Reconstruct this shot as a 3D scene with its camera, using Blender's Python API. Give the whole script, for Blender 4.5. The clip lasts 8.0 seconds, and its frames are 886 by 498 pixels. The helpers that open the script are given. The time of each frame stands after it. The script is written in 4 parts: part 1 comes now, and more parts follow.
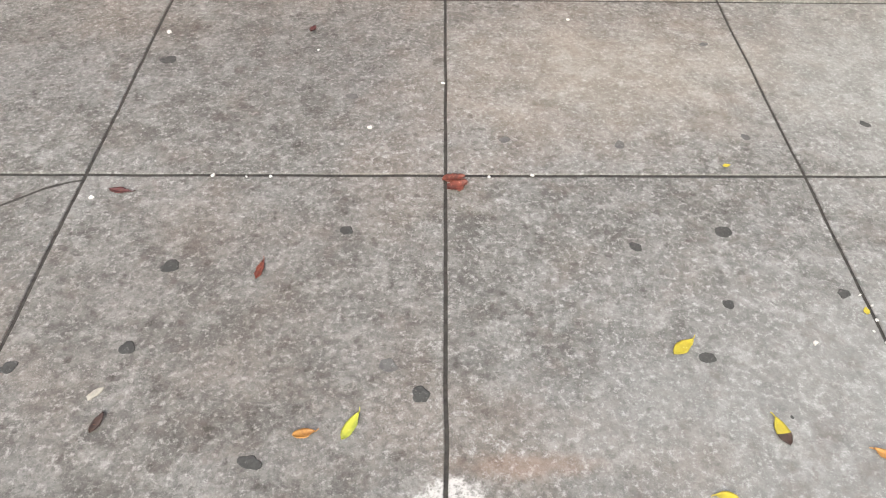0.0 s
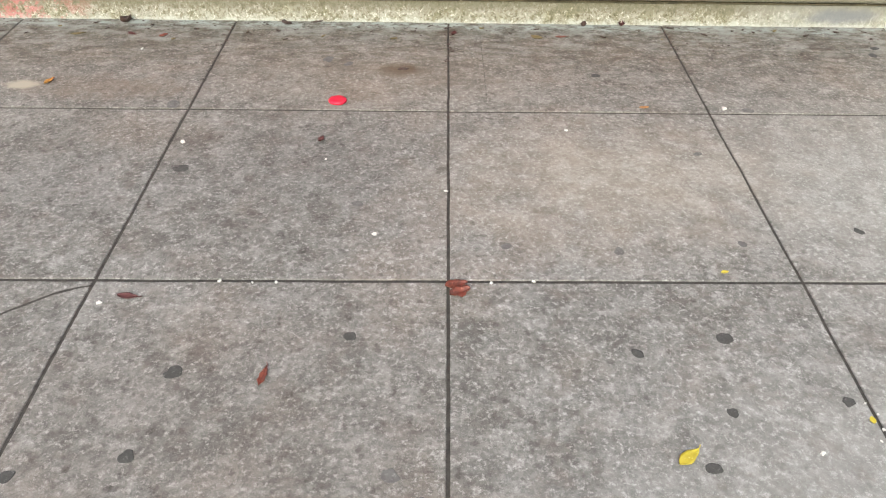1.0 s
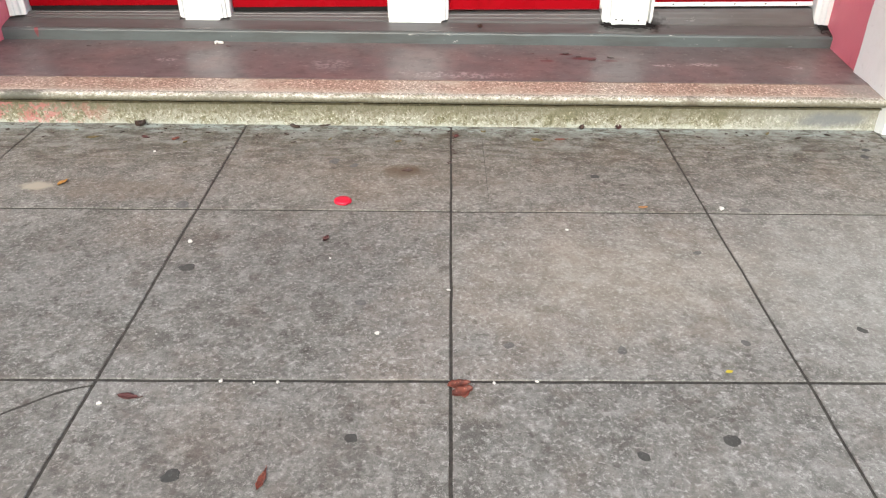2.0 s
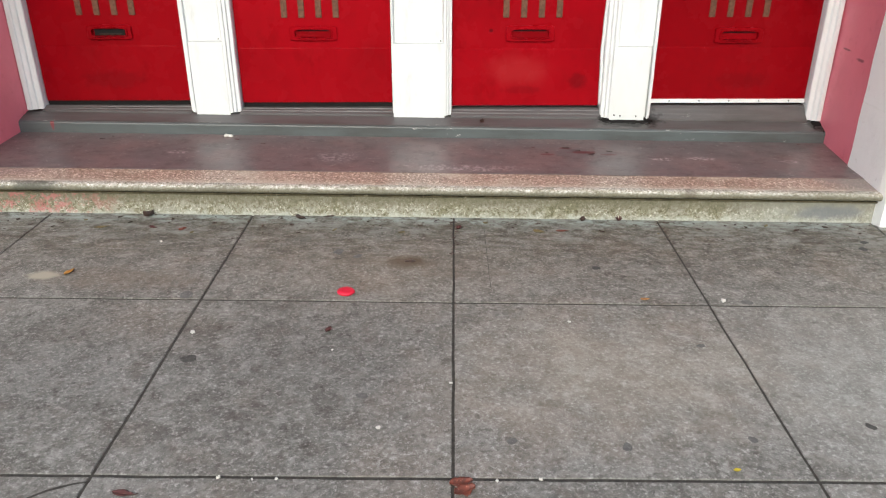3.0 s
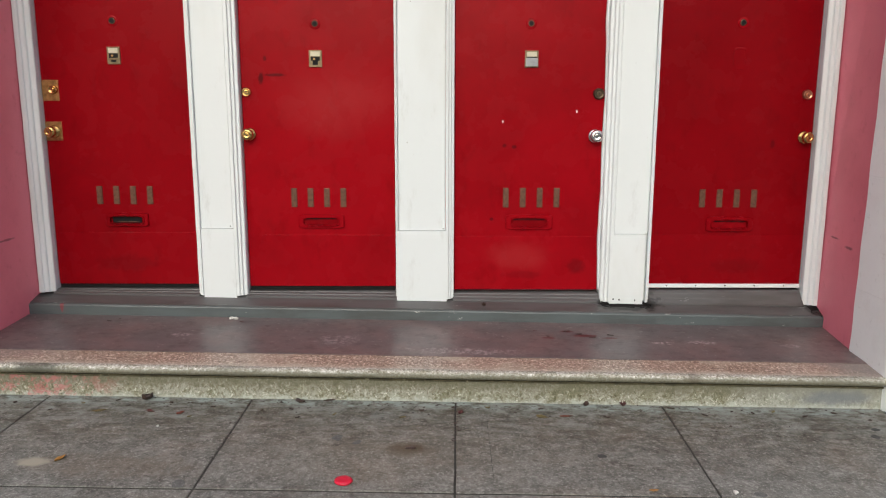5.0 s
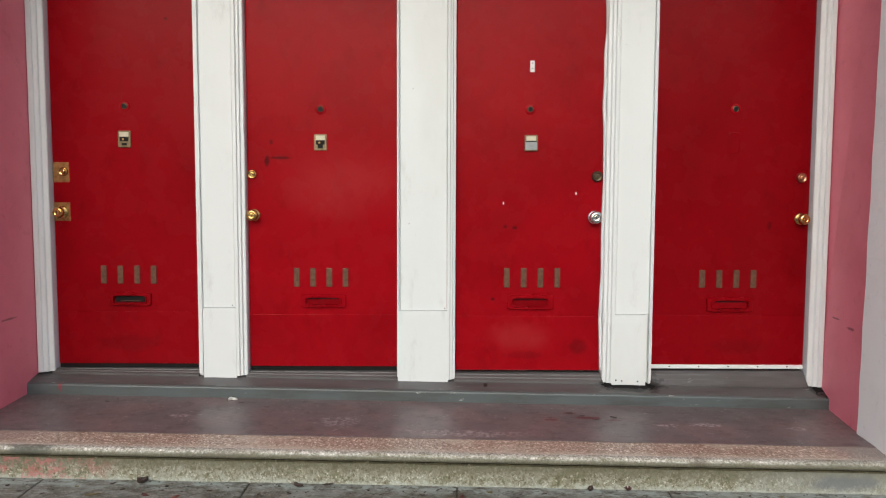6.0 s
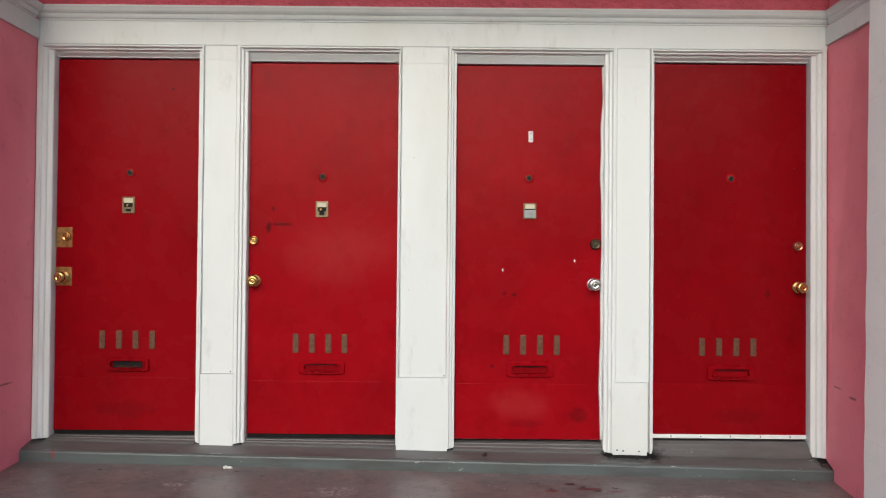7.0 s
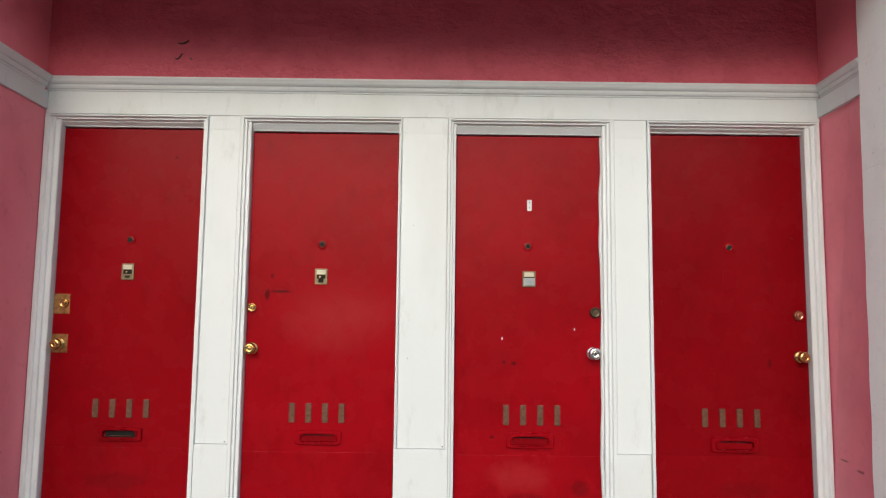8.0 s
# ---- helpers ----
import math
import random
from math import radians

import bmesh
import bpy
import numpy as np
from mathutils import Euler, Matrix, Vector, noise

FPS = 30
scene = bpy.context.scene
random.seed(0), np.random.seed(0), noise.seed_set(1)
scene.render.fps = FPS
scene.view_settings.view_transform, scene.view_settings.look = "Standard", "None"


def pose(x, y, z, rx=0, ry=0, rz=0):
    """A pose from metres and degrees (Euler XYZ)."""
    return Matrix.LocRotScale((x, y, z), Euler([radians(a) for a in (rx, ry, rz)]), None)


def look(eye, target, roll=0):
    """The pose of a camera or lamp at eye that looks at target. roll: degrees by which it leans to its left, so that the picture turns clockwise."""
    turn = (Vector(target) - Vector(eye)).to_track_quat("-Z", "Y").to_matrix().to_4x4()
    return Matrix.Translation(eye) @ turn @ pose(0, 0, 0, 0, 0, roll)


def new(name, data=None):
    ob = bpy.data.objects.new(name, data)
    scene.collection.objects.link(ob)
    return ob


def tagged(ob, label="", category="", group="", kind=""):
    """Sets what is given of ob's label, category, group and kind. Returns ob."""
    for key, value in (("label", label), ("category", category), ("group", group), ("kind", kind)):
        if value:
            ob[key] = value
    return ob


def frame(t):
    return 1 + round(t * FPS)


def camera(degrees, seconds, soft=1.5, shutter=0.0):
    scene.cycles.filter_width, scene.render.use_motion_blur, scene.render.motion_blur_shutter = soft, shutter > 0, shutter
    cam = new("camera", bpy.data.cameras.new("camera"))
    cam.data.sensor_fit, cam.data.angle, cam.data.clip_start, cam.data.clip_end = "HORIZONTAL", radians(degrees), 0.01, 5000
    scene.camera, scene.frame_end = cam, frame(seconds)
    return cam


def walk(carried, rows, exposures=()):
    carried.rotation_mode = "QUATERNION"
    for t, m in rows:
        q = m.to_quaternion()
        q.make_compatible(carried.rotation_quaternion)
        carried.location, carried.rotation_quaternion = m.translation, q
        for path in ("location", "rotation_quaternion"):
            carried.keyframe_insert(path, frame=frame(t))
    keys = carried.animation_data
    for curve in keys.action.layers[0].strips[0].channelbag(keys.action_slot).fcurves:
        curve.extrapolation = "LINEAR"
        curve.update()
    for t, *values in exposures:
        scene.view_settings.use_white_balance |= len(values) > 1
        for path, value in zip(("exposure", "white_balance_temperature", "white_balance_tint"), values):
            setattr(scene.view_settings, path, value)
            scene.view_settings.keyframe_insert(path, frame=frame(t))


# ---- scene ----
# ---- camera and its walk ----
cam = camera(61.8, 8.0, soft=1.15)
PATH = [
    (0, (-0.036, -1.443, 1.212), (-0.007, -0.045, -0.218), 0.2),
    (0.5, (-0.036, -1.445, 1.226), (-0.008, 0.042, -0.112), 0.2),
    (1, (-0.036, -1.446, 1.242), (-0.012, 0.128, 0.008), 0.1),
    (1.5, (-0.034, -1.448, 1.252), (-0.015, 0.205, 0.127), -0.0),
    (1.7, (-0.033, -1.45, 1.254), (-0.016, 0.231, 0.171), -0.1),
    (3, (-0.033, -1.454, 1.283), (-0.023, 0.371, 0.466), -0.0),
    (3.5, (-0.029, -1.46, 1.291), (-0.022, 0.412, 0.588), 0.0),
    (4, (-0.027, -1.465, 1.3), (-0.022, 0.446, 0.709), 0.2),
    (4.5, (-0.025, -1.468, 1.306), (-0.024, 0.475, 0.832), 0.1),
    (6, (-0.027, -1.49, 1.319), (-0.03, 0.505, 1.171), 0.2),
    (6.5, (-0.028, -1.509, 1.322), (-0.032, 0.49, 1.267), 0.4),
    (7, (-0.031, -1.51, 1.325), (-0.032, 0.49, 1.354), 0.5),
    (7.5, (-0.03, -1.508, 1.326), (-0.03, 0.488, 1.449), 0.6),
    (8, (-0.03, -1.507, 1.326), (-0.031, 0.481, 1.537), 0.7),
]
EXPOSURES = [(0, 0.94, 5670, 4), (1, 0.84, 5670, 4), (1.7, 0.77, 5640, 4), (2.6, 0.47, 5560, 4), (3.2, 0.20, 5500, 4), (4.5, -0.07, 5490, 4), (6, -0.18, 5480, 4), (8, -0.11, 5480, 4)]
walk(cam, [(t, look(eye, target, roll)) for t, eye, target, roll in PATH], EXPOSURES)

# ---- world and light ----
world = bpy.data.worlds.new("overcast_sky")
scene.world = world
world.use_nodes = True
wn = world.node_tree.nodes
sky = wn.new("ShaderNodeTexSky")
sky.sky_type, sky.sun_disc = "NISHITA", False
sky.sun_elevation, sky.sun_rotation = radians(30), radians(188)
sky.air_density, sky.dust_density, sky.ozone_density = 1.0, 8.0, 0.4
wn["Background"].inputs["Strength"].default_value = 0.148
world.node_tree.links.new(sky.outputs["Color"], wn["Background"].inputs["Color"])
sun = new("sun", bpy.data.lights.new("sun", "SUN"))
sun.data.energy, sun.data.angle, sun.data.color = 0.85, radians(168), (1.0, 0.985, 0.965)
sun.matrix_world = look((-1.3, -9.4, 3.1), (0, 0, 0))

SLOPE = 0.016          # the street falls to the right


def ground_z(x):
    return -SLOPE * x


# ---- materials ----
class Paint:
    """A node material with noise, spots and bump laid over a base colour."""

    def __init__(self, name, colour, rough=0.6, metal=0.0, coat=0.0):
        self.m = bpy.data.materials.new(name)
        self.m.use_nodes = True
        self.t = self.m.node_tree
        self.b = self.t.nodes["Principled BSDF"]
        self.b.inputs["Roughness"].default_value = rough
        self.b.inputs["Metallic"].default_value = metal
        self.b.inputs["Coat Weight"].default_value = coat
        self.p = self.t.nodes.new("ShaderNodeNewGeometry").outputs["Position"]
        rgb = self.t.nodes.new("ShaderNodeRGB")
        rgb.outputs[0].default_value = (*colour, 1)
        self.c = rgb.outputs[0]
        self.h = None

    def link(self, a, b):
        self.t.links.new(a, b)

    def maths(self, op, a, b):
        n = self.t.nodes.new("ShaderNodeMath")
        n.operation = op
        for i, v in enumerate((a, b)):
            if isinstance(v, (int, float)):
                n.inputs[i].default_value = v
            else:
                self.link(v, n.inputs[i])
        return n.outputs[0]

    def noise(self, scale, detail=4, rough=0.55, stretch=(1, 1, 1), shift=0.0):
        mp = self.t.nodes.new("ShaderNodeMapping")
        mp.inputs["Scale"].default_value = stretch
        mp.inputs["Location"].default_value = (shift, shift * 0.7, shift * 1.3)
        n = self.t.nodes.new("ShaderNodeTexNoise")
        n.inputs["Scale"].default_value, n.inputs["Detail"].default_value = scale, detail
        n.inputs["Roughness"].default_value = rough
        self.link(self.p, mp.inputs["Vector"])
        self.link(mp.outputs[0], n.inputs["Vector"])
        return n.outputs["Fac"]

    def grains(self, scale):
        n = self.t.nodes.new("ShaderNodeTexVoronoi")
        n.inputs["Scale"].default_value = scale
        self.link(self.p, n.inputs["Vector"])
        return n.outputs["Color"], n.outputs["Distance"]

    def span(self, s, lo, hi, a=0.0, b=1.0):
        n = self.t.nodes.new("ShaderNodeMapRange")
        n.interpolation_type = "SMOOTHSTEP"
        for key, v in (("From Min", lo), ("From Max", hi), ("To Min", a), ("To Max", b)):
            n.inputs[key].default_value = v
        self.link(s, n.inputs["Value"])
        return n.outputs[0]

    def axis(self, i):
        n = self.t.nodes.new("ShaderNodeSeparateXYZ")
        self.link(self.p, n.inputs[0])
        return n.outputs[i]

    def spot(self, centre, size, edge=0.35, wobble=0.5, scale=18):
        """1 inside an uneven ellipsoid, 0 outside."""
        a = self.t.nodes.new("ShaderNodeVectorMath")
        a.operation = "SUBTRACT"
        self.link(self.p, a.inputs[0])
        a.inputs[1].default_value = centre
        d = self.t.nodes.new("ShaderNodeVectorMath")
        d.operation = "DIVIDE"
        self.link(a.outputs[0], d.inputs[0])
        d.inputs[1].default_value = size
        ln = self.t.nodes.new("ShaderNodeVectorMath")
        ln.operation = "LENGTH"
        self.link(d.outputs[0], ln.inputs[0])
        w = self.maths("MULTIPLY", self.maths("SUBTRACT", self.noise(scale), 0.5), wobble * 2)
        return self.span(self.maths("ADD", ln.outputs["Value"], w), 1 + edge, 1 - edge)

    def blend(self, fac, colour, how="MIX"):
        n = self.t.nodes.new("ShaderNodeMix")
        n.data_type, n.blend_type = "RGBA", how
        if isinstance(fac, (int, float)):
            n.inputs[0].default_value = fac
        else:
            self.link(fac, n.inputs[0])
        self.link(self.c, n.inputs[6])
        if isinstance(colour, tuple):
            n.inputs[7].default_value = (*colour, 1)
        else:
            self.link(colour, n.inputs[7])
        self.c = n.outputs[2]
        return self

    def tint(self, fac, k):
        """Multiply by k where fac is 1."""
        return self.blend(fac, k if isinstance(k, tuple) else (k, k, k), "MULTIPLY")

    def rise(self, height, strength=0.3, far=0.002):
        n = self.t.nodes.new("ShaderNodeBump")
        n.inputs["Strength"].default_value, n.inputs["Distance"].default_value = strength, far
        self.link(height, n.inputs["Height"])
        if self.h:
            self.link(self.h, n.inputs["Normal"])
        self.h = n.outputs[0]
        return self

    def gloss(self, fac, lo, hi):
        self.link(self.span(fac, 0, 1, lo, hi), self.b.inputs["Roughness"])
        return self

    def any_piece(self, lo, hi):
        n = self.t.nodes.new("ShaderNodeObjectInfo")
        v = self.span(n.outputs["Random"], 0, 1, lo, hi)
        cmb = self.t.nodes.new("ShaderNodeCombineColor")
        for i in range(3):
            self.link(v, cmb.inputs[i])
        return self.blend(1.0, cmb.outputs[0], "MULTIPLY")

    def done(self):
        self.link(self.c, self.b.inputs["Base Color"])
        if self.h:
            self.link(self.h, self.b.inputs["Normal"])
        return self.m


def concrete():
    p = Paint("pavement_concrete", (0.262, 0.255, 0.240), 0.85)
    p.any_piece(0.94, 1.05)
    p.tint(p.span(p.noise(2.2, 5), 0.38, 0.68), (0.86, 0.85, 0.83))
    p.tint(p.span(p.noise(9, 6, 0.72, (1, 1, 1), 3.0), 0.42, 0.62), (0.64, 0.635, 0.62))
    p.blend(p.span(p.noise(15, 6, 0.75, (1, 1, 1), 8.0), 0.48, 0.68), (0.355, 0.35, 0.332))
    p.tint(p.span(p.noise(24, 4, 0.6, (1, 1, 1), 11.0), 0.58, 0.70), (0.78, 0.76, 0.74))
    p.blend(p.maths("MULTIPLY", p.span(p.noise(3, 3, 0.5, (1, 1, 1), 5.0), 0.52, 0.72), 0.32), (0.30, 0.245, 0.20))
    p.tint(p.span(p.noise(60, 5, 0.8, (1, 1, 1), 1.0), 0.42, 0.60), 0.69)
    p.blend(p.maths("MULTIPLY", p.span(p.noise(75, 5, 0.8, (1, 1, 1), 7.0), 0.50, 0.68), 0.74), (0.56, 0.55, 0.53))
    p.tint(p.span(p.noise(190, 3, 0.8, (1, 1, 1)), 0.52, 0.66), 0.78)
    p.blend(p.maths("MULTIPLY", p.span(p.noise(230, 3, 0.8, (1, 1, 1), 9.0), 0.58, 0.70), 0.22), (0.80, 0.79, 0.77))
    p.tint(p.span(p.noise(34, 3, 0.5, (1, 1, 1), 21.0), 0.60, 0.70), (0.66, 0.645, 0.63))
    p.tint(p.span(p.noise(5, 5, 0.75, (1, 1, 1), 17.0), 0.52, 0.68), (0.80, 0.765, 0.74))
    p.tint(p.maths("MULTIPLY", p.spot((-0.6, -0.55, 0), (0.55, 0.45, 1), 0.8, 0.9, 5), 0.8), (0.80, 0.765, 0.745))
    p.blend(p.maths("MULTIPLY", p.spot((0.95, -0.75, 0), (0.60, 0.38, 1), 0.8, 0.9, 5), 0.35), (0.46, 0.455, 0.44))
    p.blend(p.maths("MULTIPLY", p.span(p.noise(13, 5, 0.7, (1, 1, 1), 33.0), 0.54, 0.66), 0.34), (0.155, 0.125, 0.108))
    for x, y, rx, ry in ((-0.5, 0.55, 0.40, 0.40), (-1.4, 0.45, 0.45, 0.45)):
        p.tint(p.maths("MULTIPLY", p.spot((x, y, 0), (rx, ry, 1), 0.6, 0.5, 4), 0.8), (0.82, 0.815, 0.81))
    p.blend(p.maths("MULTIPLY", p.spot((1.35, 0.45, 0), (0.45, 0.50, 1), 0.7, 0.6, 4), 0.25), (0.50, 0.49, 0.46))
    # warm wash, rust, oil, spilt paint
    p.blend(p.maths("MULTIPLY", p.spot((0.50, 0.50, 0), (0.42, 0.28, 1), 0.9, 1.0, 6), 0.26), (0.56, 0.48, 0.38))
    p.blend(p.maths("MULTIPLY", p.spot((-0.2, 1.20, 0), (0.45, 0.22, 1), 0.9, 0.9, 7), 0.12), (0.42, 0.34, 0.25))
    p.blend(p.maths("MULTIPLY", p.spot((0.13, -0.80, 0), (0.10, 0.022, 1), 0.7, 0.9, 26), 0.20), (0.45, 0.25, 0.15))
    p.blend(p.maths("MULTIPLY", p.spot((-0.16, 1.275, 0), (0.085, 0.055, 1), 0.6, 0.6, 14), 0.8), (0.12, 0.085, 0.05))
    p.blend(p.maths("MULTIPLY", p.spot((-0.37, 1.29, 0), (0.05, 0.035, 1), 0.6, 0.6, 14), 0.5), (0.14, 0.12, 0.10))
    p.blend(p.maths("MULTIPLY", p.spot((-1.25, 1.10, 0), (0.24, 0.08, 1), 0.6, 1.2, 14), 0.38), (0.17, 0.12, 0.080))
    p.blend(p.spot((-1.56, 1.116, 0), (0.055, 0.035, 1), 0.4, 0.5, 30), (0.42, 0.39, 0.32))
    p.blend(p.maths("MULTIPLY", p.spot((-0.008, -0.885, 0), (0.068, 0.064, 1), 0.16, 0.45, 60), p.span(p.noise(90, 4, 0.8, (1, 1, 1), 6.0), 0.36, 0.56)), (0.62, 0.60, 0.575))
    for x, y in ((0.985, 1.70), (0.034, 1.68), (-0.90, 1.70)):
        p.blend(p.maths("MULTIPLY", p.spot((x, y, 0), (0.035, 0.12, 1), 0.8, 0.8, 24), 0.55), (0.10, 0.07, 0.035))
    # pale paint washed out along the foot of the step, and dirt beyond it
    y = p.maths("ADD", p.axis(1), p.maths("MULTIPLY", p.maths("SUBTRACT", p.noise(7, 4), 0.5), 0.16))
    p.tint(p.maths("MULTIPLY", p.span(y, 1.15, 1.50), p.span(p.noise(11, 4, 0.6, (1, 2.5, 1), 4.0), 0.40, 0.60)), (0.62, 0.59, 0.52))
    p.tint(p.span(y, 0.4, 1.4), (0.97, 0.945, 0.89))
    p.blend(p.maths("MULTIPLY", p.span(y, 1.66, 1.72), p.span(p.noise(14, 4, 0.7, (1, 2, 1), 2.0), 0.42, 0.62)), (0.37, 0.405, 0.375))
    p.blend(p.maths("MULTIPLY", p.span(y, 1.50, 1.62), p.span(p.noise(19, 5, 0.75, (1, 1.6, 1), 14.0), 0.56, 0.64)), (0.105, 0.085, 0.06))
    p.blend(p.maths("MULTIPLY", p.maths("MULTIPLY", p.span(y, 1.40, 1.58), p.span(p.noise(8, 4, 0.7, (1, 1.6, 1), 24.0), 0.46, 0.64)), 0.55), (0.345, 0.355, 0.32))
    p.tint(1.0, (0.80, 0.80, 0.795))
    p.rise(p.noise(120, 4, 0.7), 0.35, 0.003)
    p.rise(p.noise(14, 3), 0.12, 0.006)
    return p.done()


def plain(name, colour, rough=0.6, metal=0.0, spread=0.25, scale=30, bump=0.1, coat=0.0, wear=None):
    p = Paint(name, colour, rough, metal, coat)
    p.tint(p.span(p.noise(scale, 4), 0.35, 0.7), 1 - spread)
    p.tint(p.span(p.noise(scale * 6, 3), 0.45, 0.7), 1 - spread * 0.5)
    if wear:
        p.blend(p.span(p.noise(scale * 1.7, 5, 0.7, (1, 1, 1), 6.0), 0.60, 0.66), wear)
    p.rise(p.noise(scale * 4, 3), bump, 0.002)
    return p.done()


def red_paint(name="red_gloss_paint", colour=(0.268, 0.0009, 0.0056)):
    p = Paint(name, colour, 0.30)
    p.b.inputs["Specular IOR Level"].default_value = 0.074
    p.any_piece(0.96, 1.03)
    p.tint(p.span(p.noise(1.6, 4, 0.6), 0.42, 0.70), (0.84, 0.8, 0.8))
    p.tint(p.span(p.noise(7, 5, 0.7, (1, 1, 0.5), 3.0), 0.52, 0.72), (0.85, 0.7, 0.7))
    # scuffs and grime low on the leaves, scratches by the latch
    for c, s, k in (((0.72, 2.61, 0.47), (0.045, 0.1, 0.04), 0.4), ((0.42, 2.61, 0.42), (0.10, 0.1, 0.02), 0.22), ((-1.80, 2.61, 0.48), (0.16, 0.1, 0.045), 0.25),
                    ((1.62, 2.61, 0.47), (0.15, 0.1, 0.04), 0.22), ((-1.005, 2.61, 1.497), (0.013, 0.1, 0.028), 0.85), ((-0.93, 2.61, 1.515), (0.050, 0.1, 0.008), 0.8),
                    ((0.31, 2.61, 1.14), (0.012, 0.1, 0.010), 0.7), ((0.365, 2.61, 1.135), (0.014, 0.1, 0.010), 0.8), ((1.775, 2.61, 1.15), (0.012, 0.1, 0.022), 0.6),
                    ((-1.545, 2.61, 2.265), (0.010, 0.1, 0.008), 0.8), ((-0.98, 2.61, 1.60), (0.008, 0.1, 0.012), 0.7), ((0.245, 2.61, 0.735), (0.010, 0.1, 0.008), 0.8)):
        p.blend(p.maths("MULTIPLY", p.spot(c, s, 0.35, 0.6, 40), k), (0.055, 0.003, 0.004))
    # two broad, faint paler patches on the middle doors
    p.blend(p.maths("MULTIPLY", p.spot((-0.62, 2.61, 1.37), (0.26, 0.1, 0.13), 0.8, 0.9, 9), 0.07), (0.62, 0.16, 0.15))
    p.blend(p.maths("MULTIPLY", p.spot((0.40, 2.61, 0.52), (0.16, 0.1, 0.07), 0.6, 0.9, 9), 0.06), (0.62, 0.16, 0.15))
    for c in ((0.300, 2.61, 1.27), (0.70, 2.61, 1.325)):
        p.blend(p.spot(c, (0.004, 0.1, 0.008), 0.2, 0.2), (0.8, 0.75, 0.7))
    p.gloss(p.noise(6, 4), 0.20, 0.34)
    p.rise(p.noise(55, 3, 0.5, (1, 1, 0.4)), 0.10, 0.002)
    p.rise(p.noise(5, 3), 0.10, 0.006)
    return p.done()


def white_paint(name="white_gloss_paint", dirt=0.85):
    p = Paint(name, (0.688, 0.714, 0.726), 0.42)
    p.tint(p.span(p.noise(3, 4, 0.6, (1, 1, 0.4)), 0.45, 0.75), (0.93, 0.92, 0.90))
    p.tint(p.maths("MULTIPLY", p.span(p.noise(9, 5, 0.7, (1, 1, 0.35), 5.0), 0.56, 0.78), dirt * 0.5), (0.62, 0.60, 0.57))
    p.blend(p.span(p.noise(48, 4, 0.6, (1, 1, 1), 2.0), 0.735, 0.76), (0.25, 0.22, 0.18))
    p.rise(p.noise(40, 3, 0.5, (1, 1, 0.25)), 0.14, 0.002)
    p.rise(p.noise(9, 3), 0.15, 0.004)
    return p.done()


def pink_wall():
    p = Paint("pink_wall_paint", (0.82, 0.235, 0.30), 0.55)
    p.tint(p.span(p.noise(2.5, 5, 0.6), 0.40, 0.70), (0.90, 0.84, 0.85))
    p.tint(p.span(p.noise(13, 5, 0.7), 0.55, 0.75), (0.88, 0.8, 0.8))
    for c, s, k in (((-2.275, 2.30, 0.665), (0.1, 0.06, 0.006), 0.7), ((2.09, 2.42, 0.665), (0.1, 0.05, 0.005), 0.7), ((2.10, 2.25, 0.64), (0.1, 0.045, 0.008), 0.8)):
        p.blend(p.maths("MULTIPLY", p.spot(c, s, 0.4, 0.6, 30), k), (0.16, 0.04, 0.05))
    p.rise(p.noise(26, 4), 0.22, 0.006)
    return p.done()


def stucco():
    p = Paint("rough_pink_stucco", (0.68, 0.125, 0.180), 0.36)
    p.b.inputs["Specular IOR Level"].default_value = 0.35
    p.tint(p.span(p.noise(6, 4), 0.4, 0.7), (0.9, 0.83, 0.83))
    p.tint(p.span(p.noise(30, 5, 0.7, (1, 1, 1), 3.0), 0.52, 0.66), (0.94, 0.88, 0.88))
    p.gloss(p.noise(9, 4, 0.6, (1, 1, 1), 2.0), 0.28, 0.5)
    p.rise(p.noise(24, 5, 0.6, (1, 1, 1.4)), 0.9, 0.017)
    p.rise(p.noise(70, 3, 0.6, (1, 1, 1.2)), 0.5, 0.006)
    return p.done()


